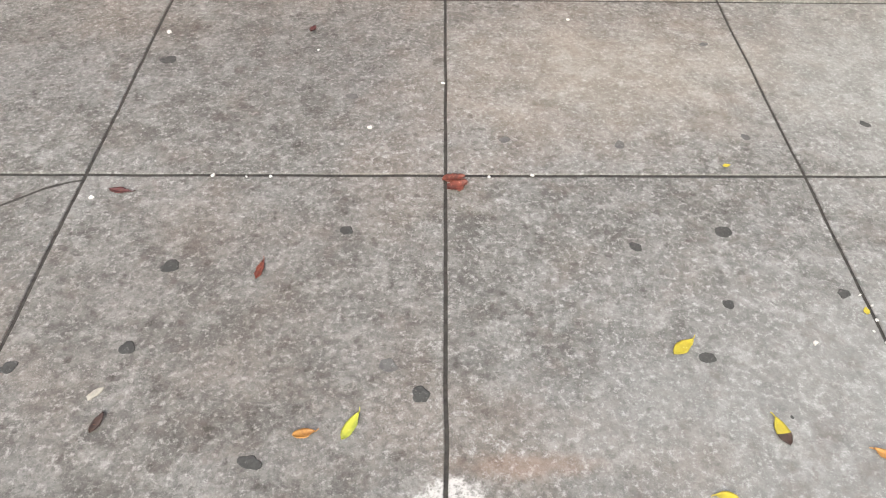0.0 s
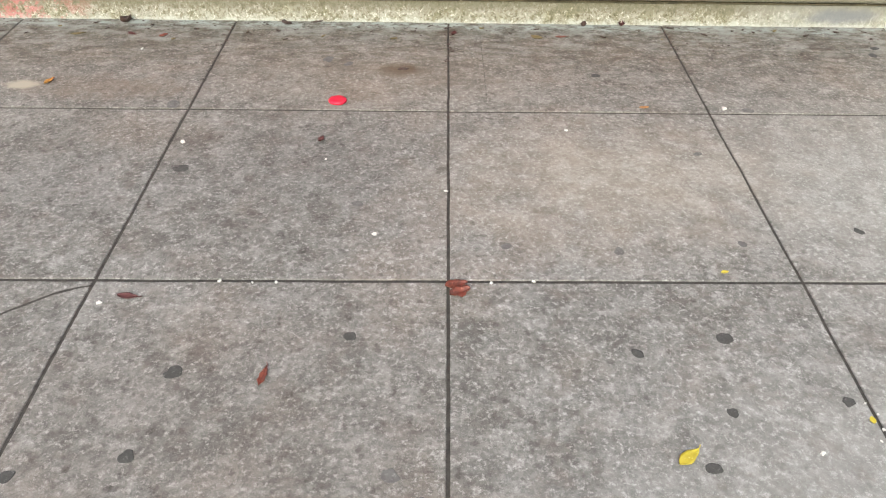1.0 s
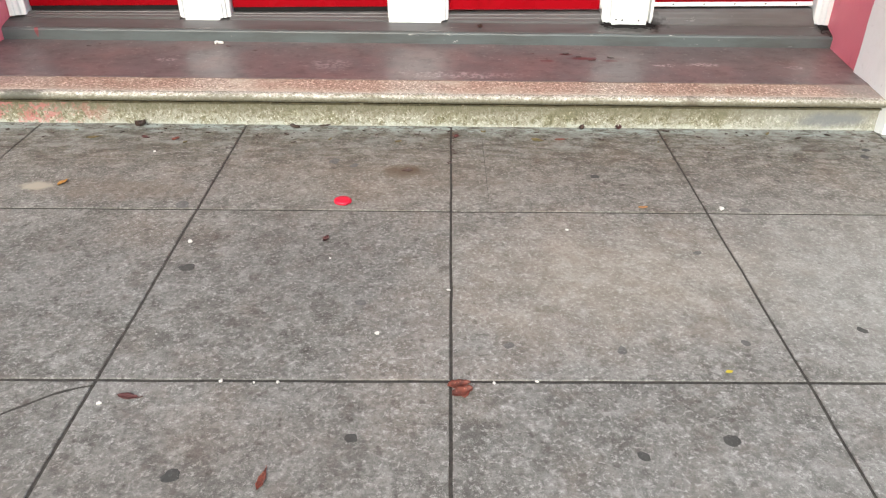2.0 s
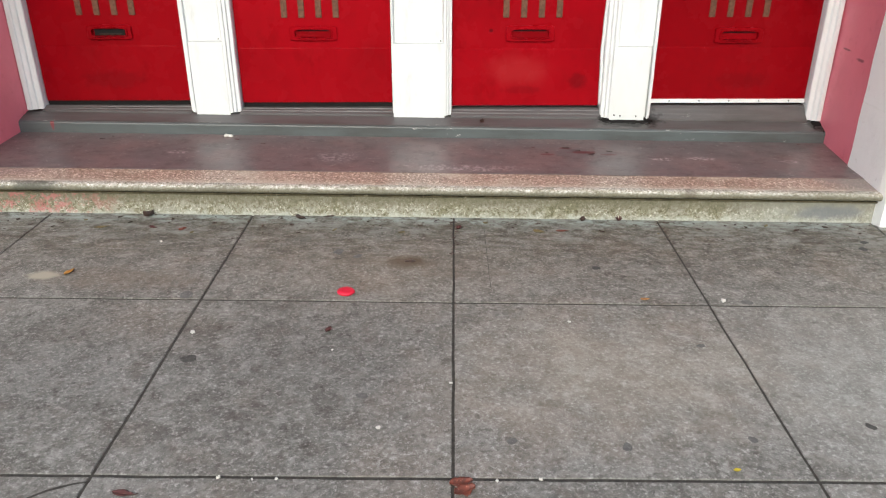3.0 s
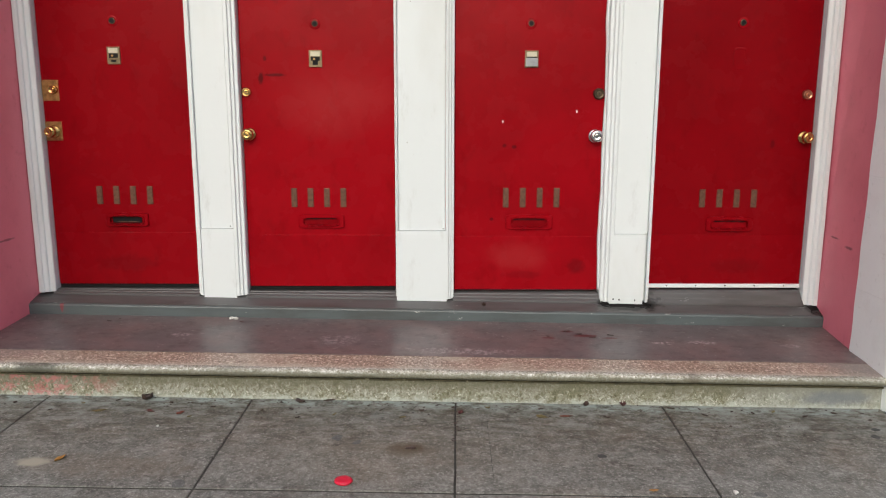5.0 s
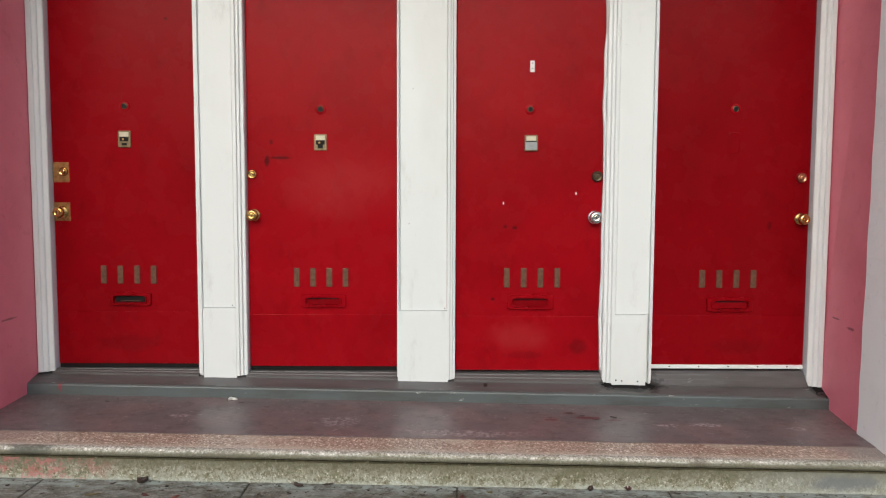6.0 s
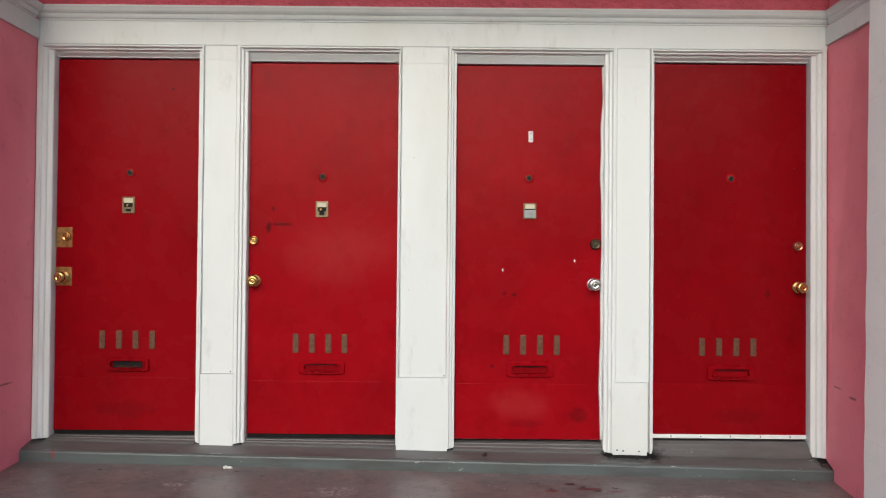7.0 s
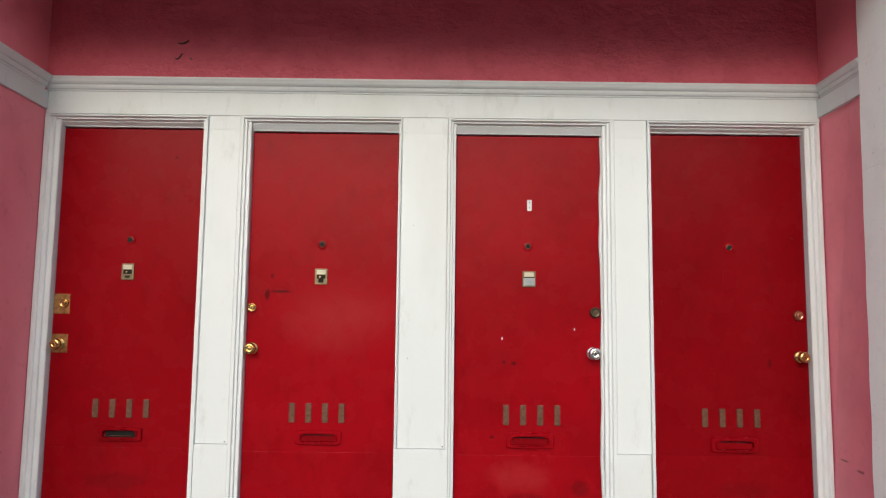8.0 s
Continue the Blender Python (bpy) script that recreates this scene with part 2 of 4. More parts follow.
def floor_paint():
    p = Paint("grey_mauve_floor_paint", (0.112, 0.096, 0.099), 0.3)
    p.tint(p.span(p.noise(3.2, 5, 0.6, (1, 1.6, 1)), 0.40, 0.68), (1.35, 1.15, 1.1))
    p.blend(p.maths("MULTIPLY", p.span(p.noise(8, 5, 0.7, (1, 1.5, 1), 3.0), 0.50, 0.68), 0.5), (0.14, 0.105, 0.105))
    p.blend(p.maths("MULTIPLY", p.span(p.noise(38, 5, 0.7, (1, 1, 1), 4.0), 0.62, 0.68), 0.6), (0.30, 0.27, 0.26))
    for c, s in (((0.72, 2.24, 0.18), (0.07, 0.018, 1)), ((0.63, 2.30, 0.18), (0.03, 0.012, 1)), ((0.52, 2.20, 0.18), (0.03, 0.014, 1)), ((0.84, 2.21, 0.18), (0.04, 0.012, 1))):
        p.blend(p.maths("MULTIPLY", p.spot(c, s, 0.3, 1.0, 44), 0.85), (0.085, 0.010, 0.014))
    p.blend(p.maths("MULTIPLY", p.span(p.noise(21, 6, 0.8, (1, 1.4, 1), 12.0), 0.60, 0.68), 0.55), (0.36, 0.32, 0.31))
    p.tint(p.maths("MULTIPLY", p.span(p.noise(13, 6, 0.8, (1, 1.4, 1), 31.0), 0.50, 0.62), 0.8), (0.60, 0.55, 0.55))
    p.blend(p.maths("MULTIPLY", p.span(p.noise(64, 5, 0.8, (1, 1, 1), 41.0), 0.60, 0.66), 0.55), (0.06, 0.05, 0.048))
    for c, s, k in (((-0.55, 2.12, 0.18), (0.10, 0.07, 1), 0.45), ((0.10, 1.99, 0.18), (0.22, 0.04, 1), 0.6), ((1.10, 2.15, 0.18), (0.05, 0.018, 1), 0.9), ((1.30, 2.17, 0.18), (0.07, 0.022, 1), 0.9), ((-1.35, 2.16, 0.18), (0.05, 0.02, 1), 0.7), ((1.75, 2.14, 0.18), (0.04, 0.02, 1), 0.6)):
        p.blend(p.maths("MULTIPLY", p.maths("MULTIPLY", p.spot(c, s, 0.5, 1.0, 30), p.span(p.noise(52, 4, 0.7, (1, 1, 1), 9.0), 0.46, 0.58)), k), (0.42, 0.36, 0.36))
    p.gloss(p.noise(7, 5, 0.65), 0.27, 0.52)
    p.rise(p.noise(45, 4), 0.16, 0.003)
    return p.done()


def sill_paint():
    p = Paint("blue_grey_sill_paint", (0.082, 0.096, 0.100), 0.42)
    p.tint(p.span(p.noise(5, 5, 0.65, (0.5, 2, 2)), 0.40, 0.68), (0.74, 0.68, 0.66))
    p.blend(p.span(p.noise(26, 5, 0.7, (0.3, 1, 1), 4.0), 0.665, 0.70), (0.42, 0.42, 0.41))
    p.blend(p.maths("MULTIPLY", p.spot((-2.10, 2.46, 0.28), (0.010, 0.1, 0.03), 0.3, 0.5, 40), 0.7), (0.25, 0.02, 0.03))
    p.blend(p.maths("MULTIPLY", p.spot((1.01, 2.53, 0.26), (0.15, 0.05, 0.03), 0.3, 0.8, 24), 0.92), (0.012, 0.011, 0.010))
    p.blend(p.maths("MULTIPLY", p.spot((2.04, 2.55, 0.28), (0.05, 0.05, 0.06), 0.3, 0.6, 24), 0.9), (0.02, 0.015, 0.012))
    p.rise(p.noise(16, 4, 0.6, (0.4, 1.5, 1.5)), 0.3, 0.004)
    return p.done()


def sill_top_paint():
    p = Paint("brown_grey_sill_paint", (0.094, 0.091, 0.092), 0.42)
    p.tint(p.span(p.noise(6, 5, 0.65, (0.4, 2, 2)), 0.40, 0.68), (0.72, 0.68, 0.66))
    p.blend(p.span(p.noise(26, 5, 0.7, (0.25, 1.5, 1), 4.0), 0.64, 0.70), (0.30, 0.30, 0.30))
    p.blend(p.maths("MULTIPLY", p.spot((1.015, 2.535, 0.27), (0.17, 0.065, 0.09), 0.22, 0.8, 26), 0.97), (0.010, 0.009, 0.008))
    p.blend(p.maths("MULTIPLY", p.spot((2.06, 2.53, 0.26), (0.06, 0.10, 0.08), 0.25, 0.7, 22), 0.95), (0.014, 0.011, 0.009))
    p.blend(p.maths("MULTIPLY", p.spot((-2.24, 2.56, 0.31), (0.05, 0.05, 0.06), 0.25, 0.7, 22), 0.8), (0.03, 0.028, 0.026))
    p.rise(p.noise(16, 4, 0.6, (0.3, 1.5, 1.5)), 0.3, 0.004)
    return p.done()


def terrazzo():
    p = Paint("pink_terrazzo", (0.35, 0.26, 0.21), 0.36)
    p.tint(p.span(p.noise(4, 4), 0.42, 0.7), (0.88, 0.86, 0.82))
    p.tint(p.span(p.noise(90, 3, 0.85), 0.45, 0.56), (0.46, 0.38, 0.33))
    p.blend(p.span(p.noise(75, 3, 0.85, (1, 1, 1), 5.0), 0.54, 0.61), (0.74, 0.63, 0.53))
    p.blend(p.maths("MULTIPLY", p.span(p.noise(3.2, 4, 0.6, (1, 1.5, 1), 7.0), 0.50, 0.66), 0.5), (0.47, 0.41, 0.33))
    p.tint(p.span(p.noise(60, 4, 0.8, (1, 1, 1), 15.0), 0.57, 0.65), (0.55, 0.48, 0.42))
    y = p.maths("ADD", p.axis(1), p.maths("MULTIPLY", p.noise(14, 5, 0.7), 0.06))
    p.blend(p.maths("MULTIPLY", p.span(y, 1.855, 1.800), 0.65), (0.50, 0.46, 0.39))
    p.tint(p.span(p.noise(18, 6, 0.8, (1, 1.5, 1), 27.0), 0.60, 0.68), (0.62, 0.56, 0.50))
    # grey floor paint has run over the joint at both ends
    p.blend(p.maths("MULTIPLY", p.spot((1.97, 1.90, 0.14), (0.18, 0.12, 0.2), 0.5, 0.7, 12), 0.8), (0.20, 0.175, 0.165))
    p.blend(p.maths("MULTIPLY", p.spot((-2.2, 1.91, 0.2), (0.30, 0.08, 0.2), 0.6, 0.7, 12), 0.5), (0.22, 0.18, 0.17))
    p.tint(p.span(p.axis(1), 1.913, 1.924), (0.72, 0.66, 0.64))
    p.rise(p.noise(150, 3), 0.25, 0.002)
    return p.done()


def nose_stone():
    p = Paint("worn_nosing_stone", (0.56, 0.54, 0.47), 0.6)
    p.tint(p.span(p.noise(95, 5, 0.85), 0.45, 0.56), (0.42, 0.39, 0.33))
    p.blend(p.span(p.noise(75, 4, 0.85, (1, 1, 1), 9.0), 0.53, 0.60), (0.86, 0.84, 0.79))
    p.tint(p.span(p.noise(7, 6, 0.8, (1, 2, 2), 2.0), 0.52, 0.66), (0.55, 0.53, 0.45))
    p.tint(p.span(p.noise(26, 6, 0.8, (1, 2, 2), 12.0), 0.58, 0.64), (0.42, 0.40, 0.33))
    # olive brown along the lower half of the round
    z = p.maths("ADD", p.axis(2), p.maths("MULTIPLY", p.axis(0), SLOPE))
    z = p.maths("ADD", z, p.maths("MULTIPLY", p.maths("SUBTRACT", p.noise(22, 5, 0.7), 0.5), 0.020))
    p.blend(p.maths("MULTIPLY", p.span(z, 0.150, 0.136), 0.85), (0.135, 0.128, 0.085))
    p.blend(p.maths("MULTIPLY", p.spot((-1.88, 1.75, 0.17), (0.10, 0.05, 0.03), 0.5, 1.0, 30), 0.8), (0.07, 0.07, 0.055))
    p.blend(p.maths("MULTIPLY", p.spot((-1.05, 1.75, 0.15), (0.16, 0.05, 0.02), 0.6, 1.0, 26), 0.45), (0.13, 0.12, 0.09))
    p.blend(p.maths("MULTIPLY", p.spot((1.12, 1.75, 0.12), (0.030, 0.05, 0.04), 0.7, 1.0, 30), 0.6), (0.10, 0.075, 0.05))
    p.blend(p.maths("MULTIPLY", p.spot((1.75, 1.75, 0.11), (0.22, 0.05, 0.02), 0.7, 1.0, 26), 0.5), (0.15, 0.14, 0.10))
    p.rise(p.noise(70, 5, 0.8), 0.6, 0.005)
    return p.done()


def mossy_base():
    p = Paint("mossy_step_base", (0.335, 0.33, 0.272), 0.8)
    p.tint(p.span(p.noise(9, 5, 0.7, (1, 1, 0.8)), 0.45, 0.66), (0.70, 0.69, 0.55))
    p.tint(p.span(p.noise(55, 6, 0.85, (1, 1, 0.9)), 0.47, 0.58), (0.50, 0.47, 0.36))
    p.blend(p.span(p.noise(85, 5, 0.85, (1, 1, 0.8), 3.0), 0.55, 0.63), (0.70, 0.69, 0.61))
    p.tint(p.span(p.noise(120, 4, 0.85, (1, 1, 0.8), 13.0), 0.53, 0.61), (0.45, 0.43, 0.36))
    p.tint(p.span(p.noise(4, 4, 0.6, (1, 1, 2), 6.0), 0.48, 0.70), (0.72, 0.72, 0.58))
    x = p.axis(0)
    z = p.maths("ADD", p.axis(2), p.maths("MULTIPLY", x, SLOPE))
    # olive brown towards the top of the riser, paler at its foot
    ragged_z = p.maths("ADD", z, p.maths("MULTIPLY", p.maths("SUBTRACT", p.noise(22, 6, 0.85, (1, 1, 0.9), 19.0), 0.5), 0.13))
    p.blend(p.maths("MULTIPLY", p.span(ragged_z, 0.035, 0.080), 0.72), (0.135, 0.125, 0.080))
    p.blend(p.maths("MULTIPLY", p.span(ragged_z, 0.020, 0.000), 0.6), (0.46, 0.48, 0.43))
    p.blend(p.maths("MULTIPLY", p.maths("MULTIPLY", p.span(x, -1.40, -1.85), p.span(p.noise(24, 6, 0.8, (1, 1, 1), 1.0), 0.49, 0.58)), 0.62), (0.46, 0.14, 0.15))
    p.blend(p.maths("MULTIPLY", p.spot((1.80, 1.78, 0.02), (0.17, 0.1, 0.030), 0.6, 0.9, 14), 0.85), (0.045, 0.055, 0.080))
    p.blend(p.maths("MULTIPLY", p.span(x, 1.20, 1.60), 0.35), (0.36, 0.37, 0.35))
    p.rise(p.noise(60, 5, 0.8), 0.7, 0.006)
    return p.done()


def white_stucco():
    p = Paint("white_rendered_wall", (0.91, 0.91, 0.90), 0.65)
    p.tint(p.span(p.noise(4, 5, 0.65), 0.48, 0.75), (0.94, 0.935, 0.93))
    p.tint(p.span(p.noise(22, 4, 0.7), 0.60, 0.75), (0.84, 0.83, 0.82))
    p.rise(p.noise(30, 4), 0.4, 0.008)
    p.rise(p.noise(90, 4, 0.7), 0.3, 0.003)
    return p.done()


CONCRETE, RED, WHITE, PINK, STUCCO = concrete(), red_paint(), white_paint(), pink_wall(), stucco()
# copies of the red, darkened where sheen is weak or a recess is shaded
SHADED_RED = red_paint("shaded_red_gloss_paint", (0.192, 0.0007, 0.0038))
DIMMED_RED = red_paint("dimmed_red_gloss_paint", (0.212, 0.0007, 0.0043))
SILL_TOP = sill_top_paint()
FLOOR, SILL, TERRAZZO, NOSE, BASE, RENDER = floor_paint(), sill_paint(), terrazzo(), nose_stone(), mossy_base(), white_stucco()
BRASS = plain("polished_brass", (0.68, 0.44, 0.16), 0.24, 1.0, 0.3, 40, 0.05)
OLD_BRASS = plain("tarnished_brass", (0.50, 0.31, 0.12), 0.38, 1.0, 0.45, 45, 0.1)
BRONZE = plain("dull_bronze", (0.165, 0.080, 0.048), 0.45, 0.5, 0.4, 60, 0.1)
PALE_BRASS = plain("pale_brass", (0.24, 0.185, 0.11), 0.40, 0.9, 0.3, 60, 0.05)
DARK_BRONZE = plain("dark_bronze", (0.11, 0.08, 0.05), 0.42, 0.8, 0.4, 60, 0.1)
COPPER = plain("coppery_brass", (0.60, 0.32, 0.19), 0.32, 1.0, 0.3, 50, 0.05)
CHROME = plain("satin_chrome", (0.72, 0.71, 0.70), 0.2, 1.0, 0.1, 40, 0.03)
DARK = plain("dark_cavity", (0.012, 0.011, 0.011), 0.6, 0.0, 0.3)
GREY = plain("grey_card", (0.33, 0.34, 0.35), 0.5, 0.0, 0.2)
CREAM = plain("cream_card", (0.58, 0.53, 0.40), 0.5, 0.0, 0.15)
JOINT = plain("dirt_in_joints", (0.055, 0.050, 0.043), 0.95, 0.0, 0.5, 60, 0.5)
DARK.node_tree.nodes["Principled BSDF"].inputs["Specular IOR Level"].default_value = 0.12
ROAD = plain("asphalt", (0.05, 0.05, 0.052), 0.9, 0.0, 0.3, 20, 0.4)


def gum(name, colour, fleck):
    p = Paint(name, colour, 0.85)
    p.tint(p.span(p.noise(45, 5, 0.8), 0.40, 0.62), 0.72)
    p.blend(p.span(p.noise(120, 4, 0.8, (1, 1, 1), 3.0), 0.56, 0.68), fleck)
    p.rise(p.noise(120, 4, 0.7), 0.4, 0.003)
    return p.done()


GUM = gum("trodden_gum", (0.058, 0.057, 0.053), (0.12, 0.116, 0.108))
PALE_GUM = gum("worn_gum", (0.125, 0.121, 0.115), (0.24, 0.232, 0.222))
BEIGE = plain("beige_plaster", (0.30, 0.28, 0.25), 0.8, 0.0, 0.2, 2)
CEIL = plain("dark_pink_ceiling", (0.34, 0.06, 0.08), 0.7, 0.0, 0.15, 4)
DARK_OLIVE = plain("dark_olive", (0.105, 0.092, 0.050), 0.85, 0.0, 0.5, 25, 0.4, wear=(0.24, 0.22, 0.15))


# ---- mesh helpers ----
def mesh_of(name, bm, material, smooth=False):
    me = bpy.data.meshes.new(name)
    bmesh.ops.recalc_face_normals(bm, faces=bm.faces)
    bm.to_mesh(me)
    bm.free()
    me.materials.append(material)
    if smooth:
        me.shade_smooth()
    return me


def part(name, bm, material, parent=None, label="", smooth=False):
    ob = new(name, mesh_of(name, bm, material, smooth))
    if parent:
        ob.parent = parent
    return tagged(ob, label)


def thing(name, label, category, group="", kind="", at=(0, 0, 0)):
    ob = new(name)
    ob.location = at
    return tagged(ob, label, category, group, kind)


def box(x0, x1, y0, y1, z0, z1, bevel=0.002, bm=None, cuts=1):
    own = bmesh.new()
    bmesh.ops.create_cube(own, size=1)
    for v in own.verts:
        v.co = (x0 + (v.co.x + 0.5) * (x1 - x0), y0 + (v.co.y + 0.5) * (y1 - y0), z0 + (v.co.z + 0.5) * (z1 - z0))
    if bevel:
        bmesh.ops.bevel(own, geom=own.edges[:], offset=bevel, segments=2, affect="EDGES", profile=0.5)
    if bm is None:
        return own
    me = bpy.data.meshes.new("tmp")
    own.to_mesh(me)
    own.free()
    bm.from_mesh(me)
    bpy.data.meshes.remove(me)
    return bm


def extrude(profile, stations, place, closed=True):
    """Sweeps a profile of (a, b) through stations; place(s, a, b) gives the point."""
    bm = bmesh.new()
    rings = [[bm.verts.new(place(s, a, b)) for a, b in profile] for s in stations]
    n = len(profile)
    for r0, r1 in zip(rings, rings[1:]):
        for i in range(n if closed else n - 1):
            j = (i + 1) % n
            bm.faces.new((r0[i], r0[j], r1[j], r1[i]))
    if closed:
        bm.faces.new(rings[0])
        bm.faces.new(list(reversed(rings[-1])))
    return bm


def turned(profile, centre, segments=28, sx=1.0, sz=1.0):
    """A body turned about the axis that points out of the door (towards -y). profile: (radius, outward)."""
    bm = bmesh.new()
    rings = []
    for r, o in profile:
        rings.append([bm.verts.new((centre[0] + sx * r * math.cos(2 * math.pi * k / segments), centre[1] - o, centre[2] + sz * r * math.sin(2 * math.pi * k / segments))) for k in range(segments)])
    for r0, r1 in zip(rings, rings[1:]):
        for k in range(segments):
            j = (k + 1) % segments
            bm.faces.new((r0[k], r0[j], r1[j], r1[k]))
    bm.faces.new(rings[0])
    bm.faces.new(list(reversed(rings[-1])))
    return bm


def rag(x, k=1.0, seed=0.0):
    """A small uneven offset along a worn edge."""
    return k * (noise.noise((x * 9.0, seed, 0)) + 0.5 * noise.noise((x * 31.0, seed, 4)))


def wall_along(name, pts, z0, z1, thick, material, label):
    """A wall that follows pts in plan, with its thickness to the left of the way."""
    bm = bmesh.new()
    inner, outer = [], []
    for i, (x, y) in enumerate(pts):
        a, b = Vector(pts[max(i - 1, 0)]), Vector(pts[min(i + 1, len(pts) - 1)])
        d = (b - a).normalized()
        inner.append((x, y))
        outer.append((x - d.y * thick, y + d.x * thick))
    ring = inner + outer[::-1]
    lo = [bm.verts.new((x, y, z0)) for x, y in ring]
    hi = [bm.verts.new((x, y, z1)) for x, y in ring]
    bm.faces.new(lo)
    bm.faces.new(hi)
    for i in range(len(ring)):
        j = (i + 1) % len(ring)
        bm.faces.new((lo[i], lo[j], hi[j], hi[i]))
    return tagged(part(name, bm, material), label, "wall", kind="structure")


# ---- the large structure ----
STEP_FOOT, RISER_Y, DOOR_Y = 1.778, 2.44, 2.61
LEFT, RIGHT = -2.275, 2.085

# ground sheet to the horizon, and the road behind
bm = bmesh.new()
quad = [bm.verts.new((x, y, ground_z(x) - 0.14)) for x, y in ((-900, -900), (900, -900), (900, 900), (-900, 900))]
bm.faces.new(quad)
tagged(part("ground", bm, ROAD), "dark asphalt ground under the whole street", "ground", kind="structure")
bm = bmesh.new()
quad = [bm.verts.new((x, y, ground_z(x) + h)) for x, y, h in ((-9, -3.72, -0.0035), (9, -3.72, -0.0035), (9, STEP_FOOT + 0.3, -0.0035), (-9, STEP_FOOT + 0.3, -0.0035))]
low = [bm.verts.new(v.co - Vector((0, 0, 0.13))) for v in quad]
bm.faces.new(quad)
for i in range(4):
    bm.faces.new((quad[i], quad[(i + 1) % 4], low[(i + 1) % 4], low[i]))
tagged(part("pavement_bed", bm, JOINT), "dark dirt bed showing in the pavement joints", "pavement", kind="structure")
# unseen fronts, added opposite, close the place behind the camera and shape door reflections
for x0, x1, h in ((-70, -17.5, 12), (-17.4, 11.4, 5.4), (11.5, 70, 12)):
    tagged(part("added_opposite_wall", box(x0, x1, -56, -45, -2, h, 0), BEIGE), "unseen beige plaster front added across the street for reflections", "wall", kind="structure")

# porch: a swept profile that follows the fall of the street
STATIONS = [LEFT - 0.05 + (RIGHT + 0.08 - LEFT) * i / 160 for i in range(161)]


def porch_place(worn):
    def place(x, y, z):
        w = worn * rag(x, 1.0, y * 3 + z * 7)
        return (x, y + w, z - SLOPE * x + 0.6 * w)
    return place


porch = thing("porch_step", "low concrete entrance step with terrazzo tread and painted floor", "step", kind="structure")
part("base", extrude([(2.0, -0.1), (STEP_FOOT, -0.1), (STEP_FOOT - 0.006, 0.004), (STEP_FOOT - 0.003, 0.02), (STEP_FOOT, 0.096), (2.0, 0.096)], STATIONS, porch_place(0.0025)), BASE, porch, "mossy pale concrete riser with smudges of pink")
# dark olive colour strengthens the dark lines below the nosing
part("fillet", extrude([(2.0, 0.0935), (1.792, 0.0935), (1.792, 0.0980), (1.770, 0.0990), (1.767, 0.1015), (1.7665, 0.1045), (1.769, 0.1070), (1.790, 0.1085), (1.790, 0.1165), (2.0, 0.1165)], STATIONS, porch_place(0.0012)), DARK_OLIVE, porch, "dark olive thin moulding under the nosing")
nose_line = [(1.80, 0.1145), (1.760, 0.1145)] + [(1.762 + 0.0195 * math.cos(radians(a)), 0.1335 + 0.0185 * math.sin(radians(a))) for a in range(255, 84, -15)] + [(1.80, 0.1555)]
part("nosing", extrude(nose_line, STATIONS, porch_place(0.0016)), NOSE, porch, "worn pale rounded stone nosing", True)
part("tread", extrude([(1.80, 0.10), (1.782, 0.1545), (1.925, 0.168), (1.94, 0.10)], STATIONS, porch_place(0.0006)), TERRAZZO, porch, "pink speckled terrazzo tread strip")
part("floor", extrude([(1.922, 0.05), (1.922, 0.1705), (2.10, 0.1795), (2.30, 0.190), (RISER_Y + 0.02, 0.199), (RISER_Y + 0.02, 0.05)], STATIONS, porch_place(0.0014)), FLOOR, porch, "glossy grey mauve painted floor with scuffs")
part("sill_face", extrude([(RISER_Y, 0.15), (RISER_Y, 0.247), (RISER_Y + 0.003, 0.253), (RISER_Y + 0.008, 0.2560), (RISER_Y + 0.016, 0.2575), (RISER_Y + 0.03, 0.2575), (RISER_Y + 0.03, 0.15)], STATIONS, porch_place(0.0022)), SILL, porch, "blue grey painted wooden sill face, chipped")
part("sill_top", extrude([(RISER_Y + 0.014, 0.20), (RISER_Y + 0.014, 0.2595), (2.50, 0.2725), (2.55, 0.284), (2.70, 0.290), (2.70, 0.20)], STATIONS, porch_place(0.0012)), SILL_TOP, porch, "brown grey painted sill top with black rot")



def sill_height(x, y):
    return (0.2595 + (y - RISER_Y - 0.014) * 0.282 if y < 2.50 else 0.2725 + (y - 2.50) * 0.23) - SLOPE * x


for cx, cy, rx, ry in ((1.0, 2.531, 0.125, 0.026), (1.095, 2.538, 0.045, 0.042), (0.895, 2.540, 0.042, 0.036), (2.055, 2.52, 0.040, 0.065)):
    bm = bmesh.new()
    n = 40
    pts = []
    for k in range(n):
        t = 2 * math.pi * k / n
        g = 1 + 0.55 * noise.noise((math.cos(t) * 3 + cx, math.sin(t) * 3, 6))
        x, y = cx + rx * g * math.cos(t), cy + ry * g * math.sin(t)
        pts.append((x, y))
    low, mid, high = ([bm.verts.new((cx + (x - cx) * f, cy + (y - cy) * f, sill_height(x, y) + dz)) for x, y in pts] for f, dz in ((1.0, -0.002), (0.98, 0.0016), (0.6, 0.0026)))
    for r0, r1 in ((low, mid), (mid, high)):
        for k in range(n):
            j = (k + 1) % n
            bm.faces.new((r0[k], r0[j], r1[j], r1[k]))
    bm.faces.new(high)
    part("rot_patch", bm, DARK, porch, "black rotten patch on the sill")

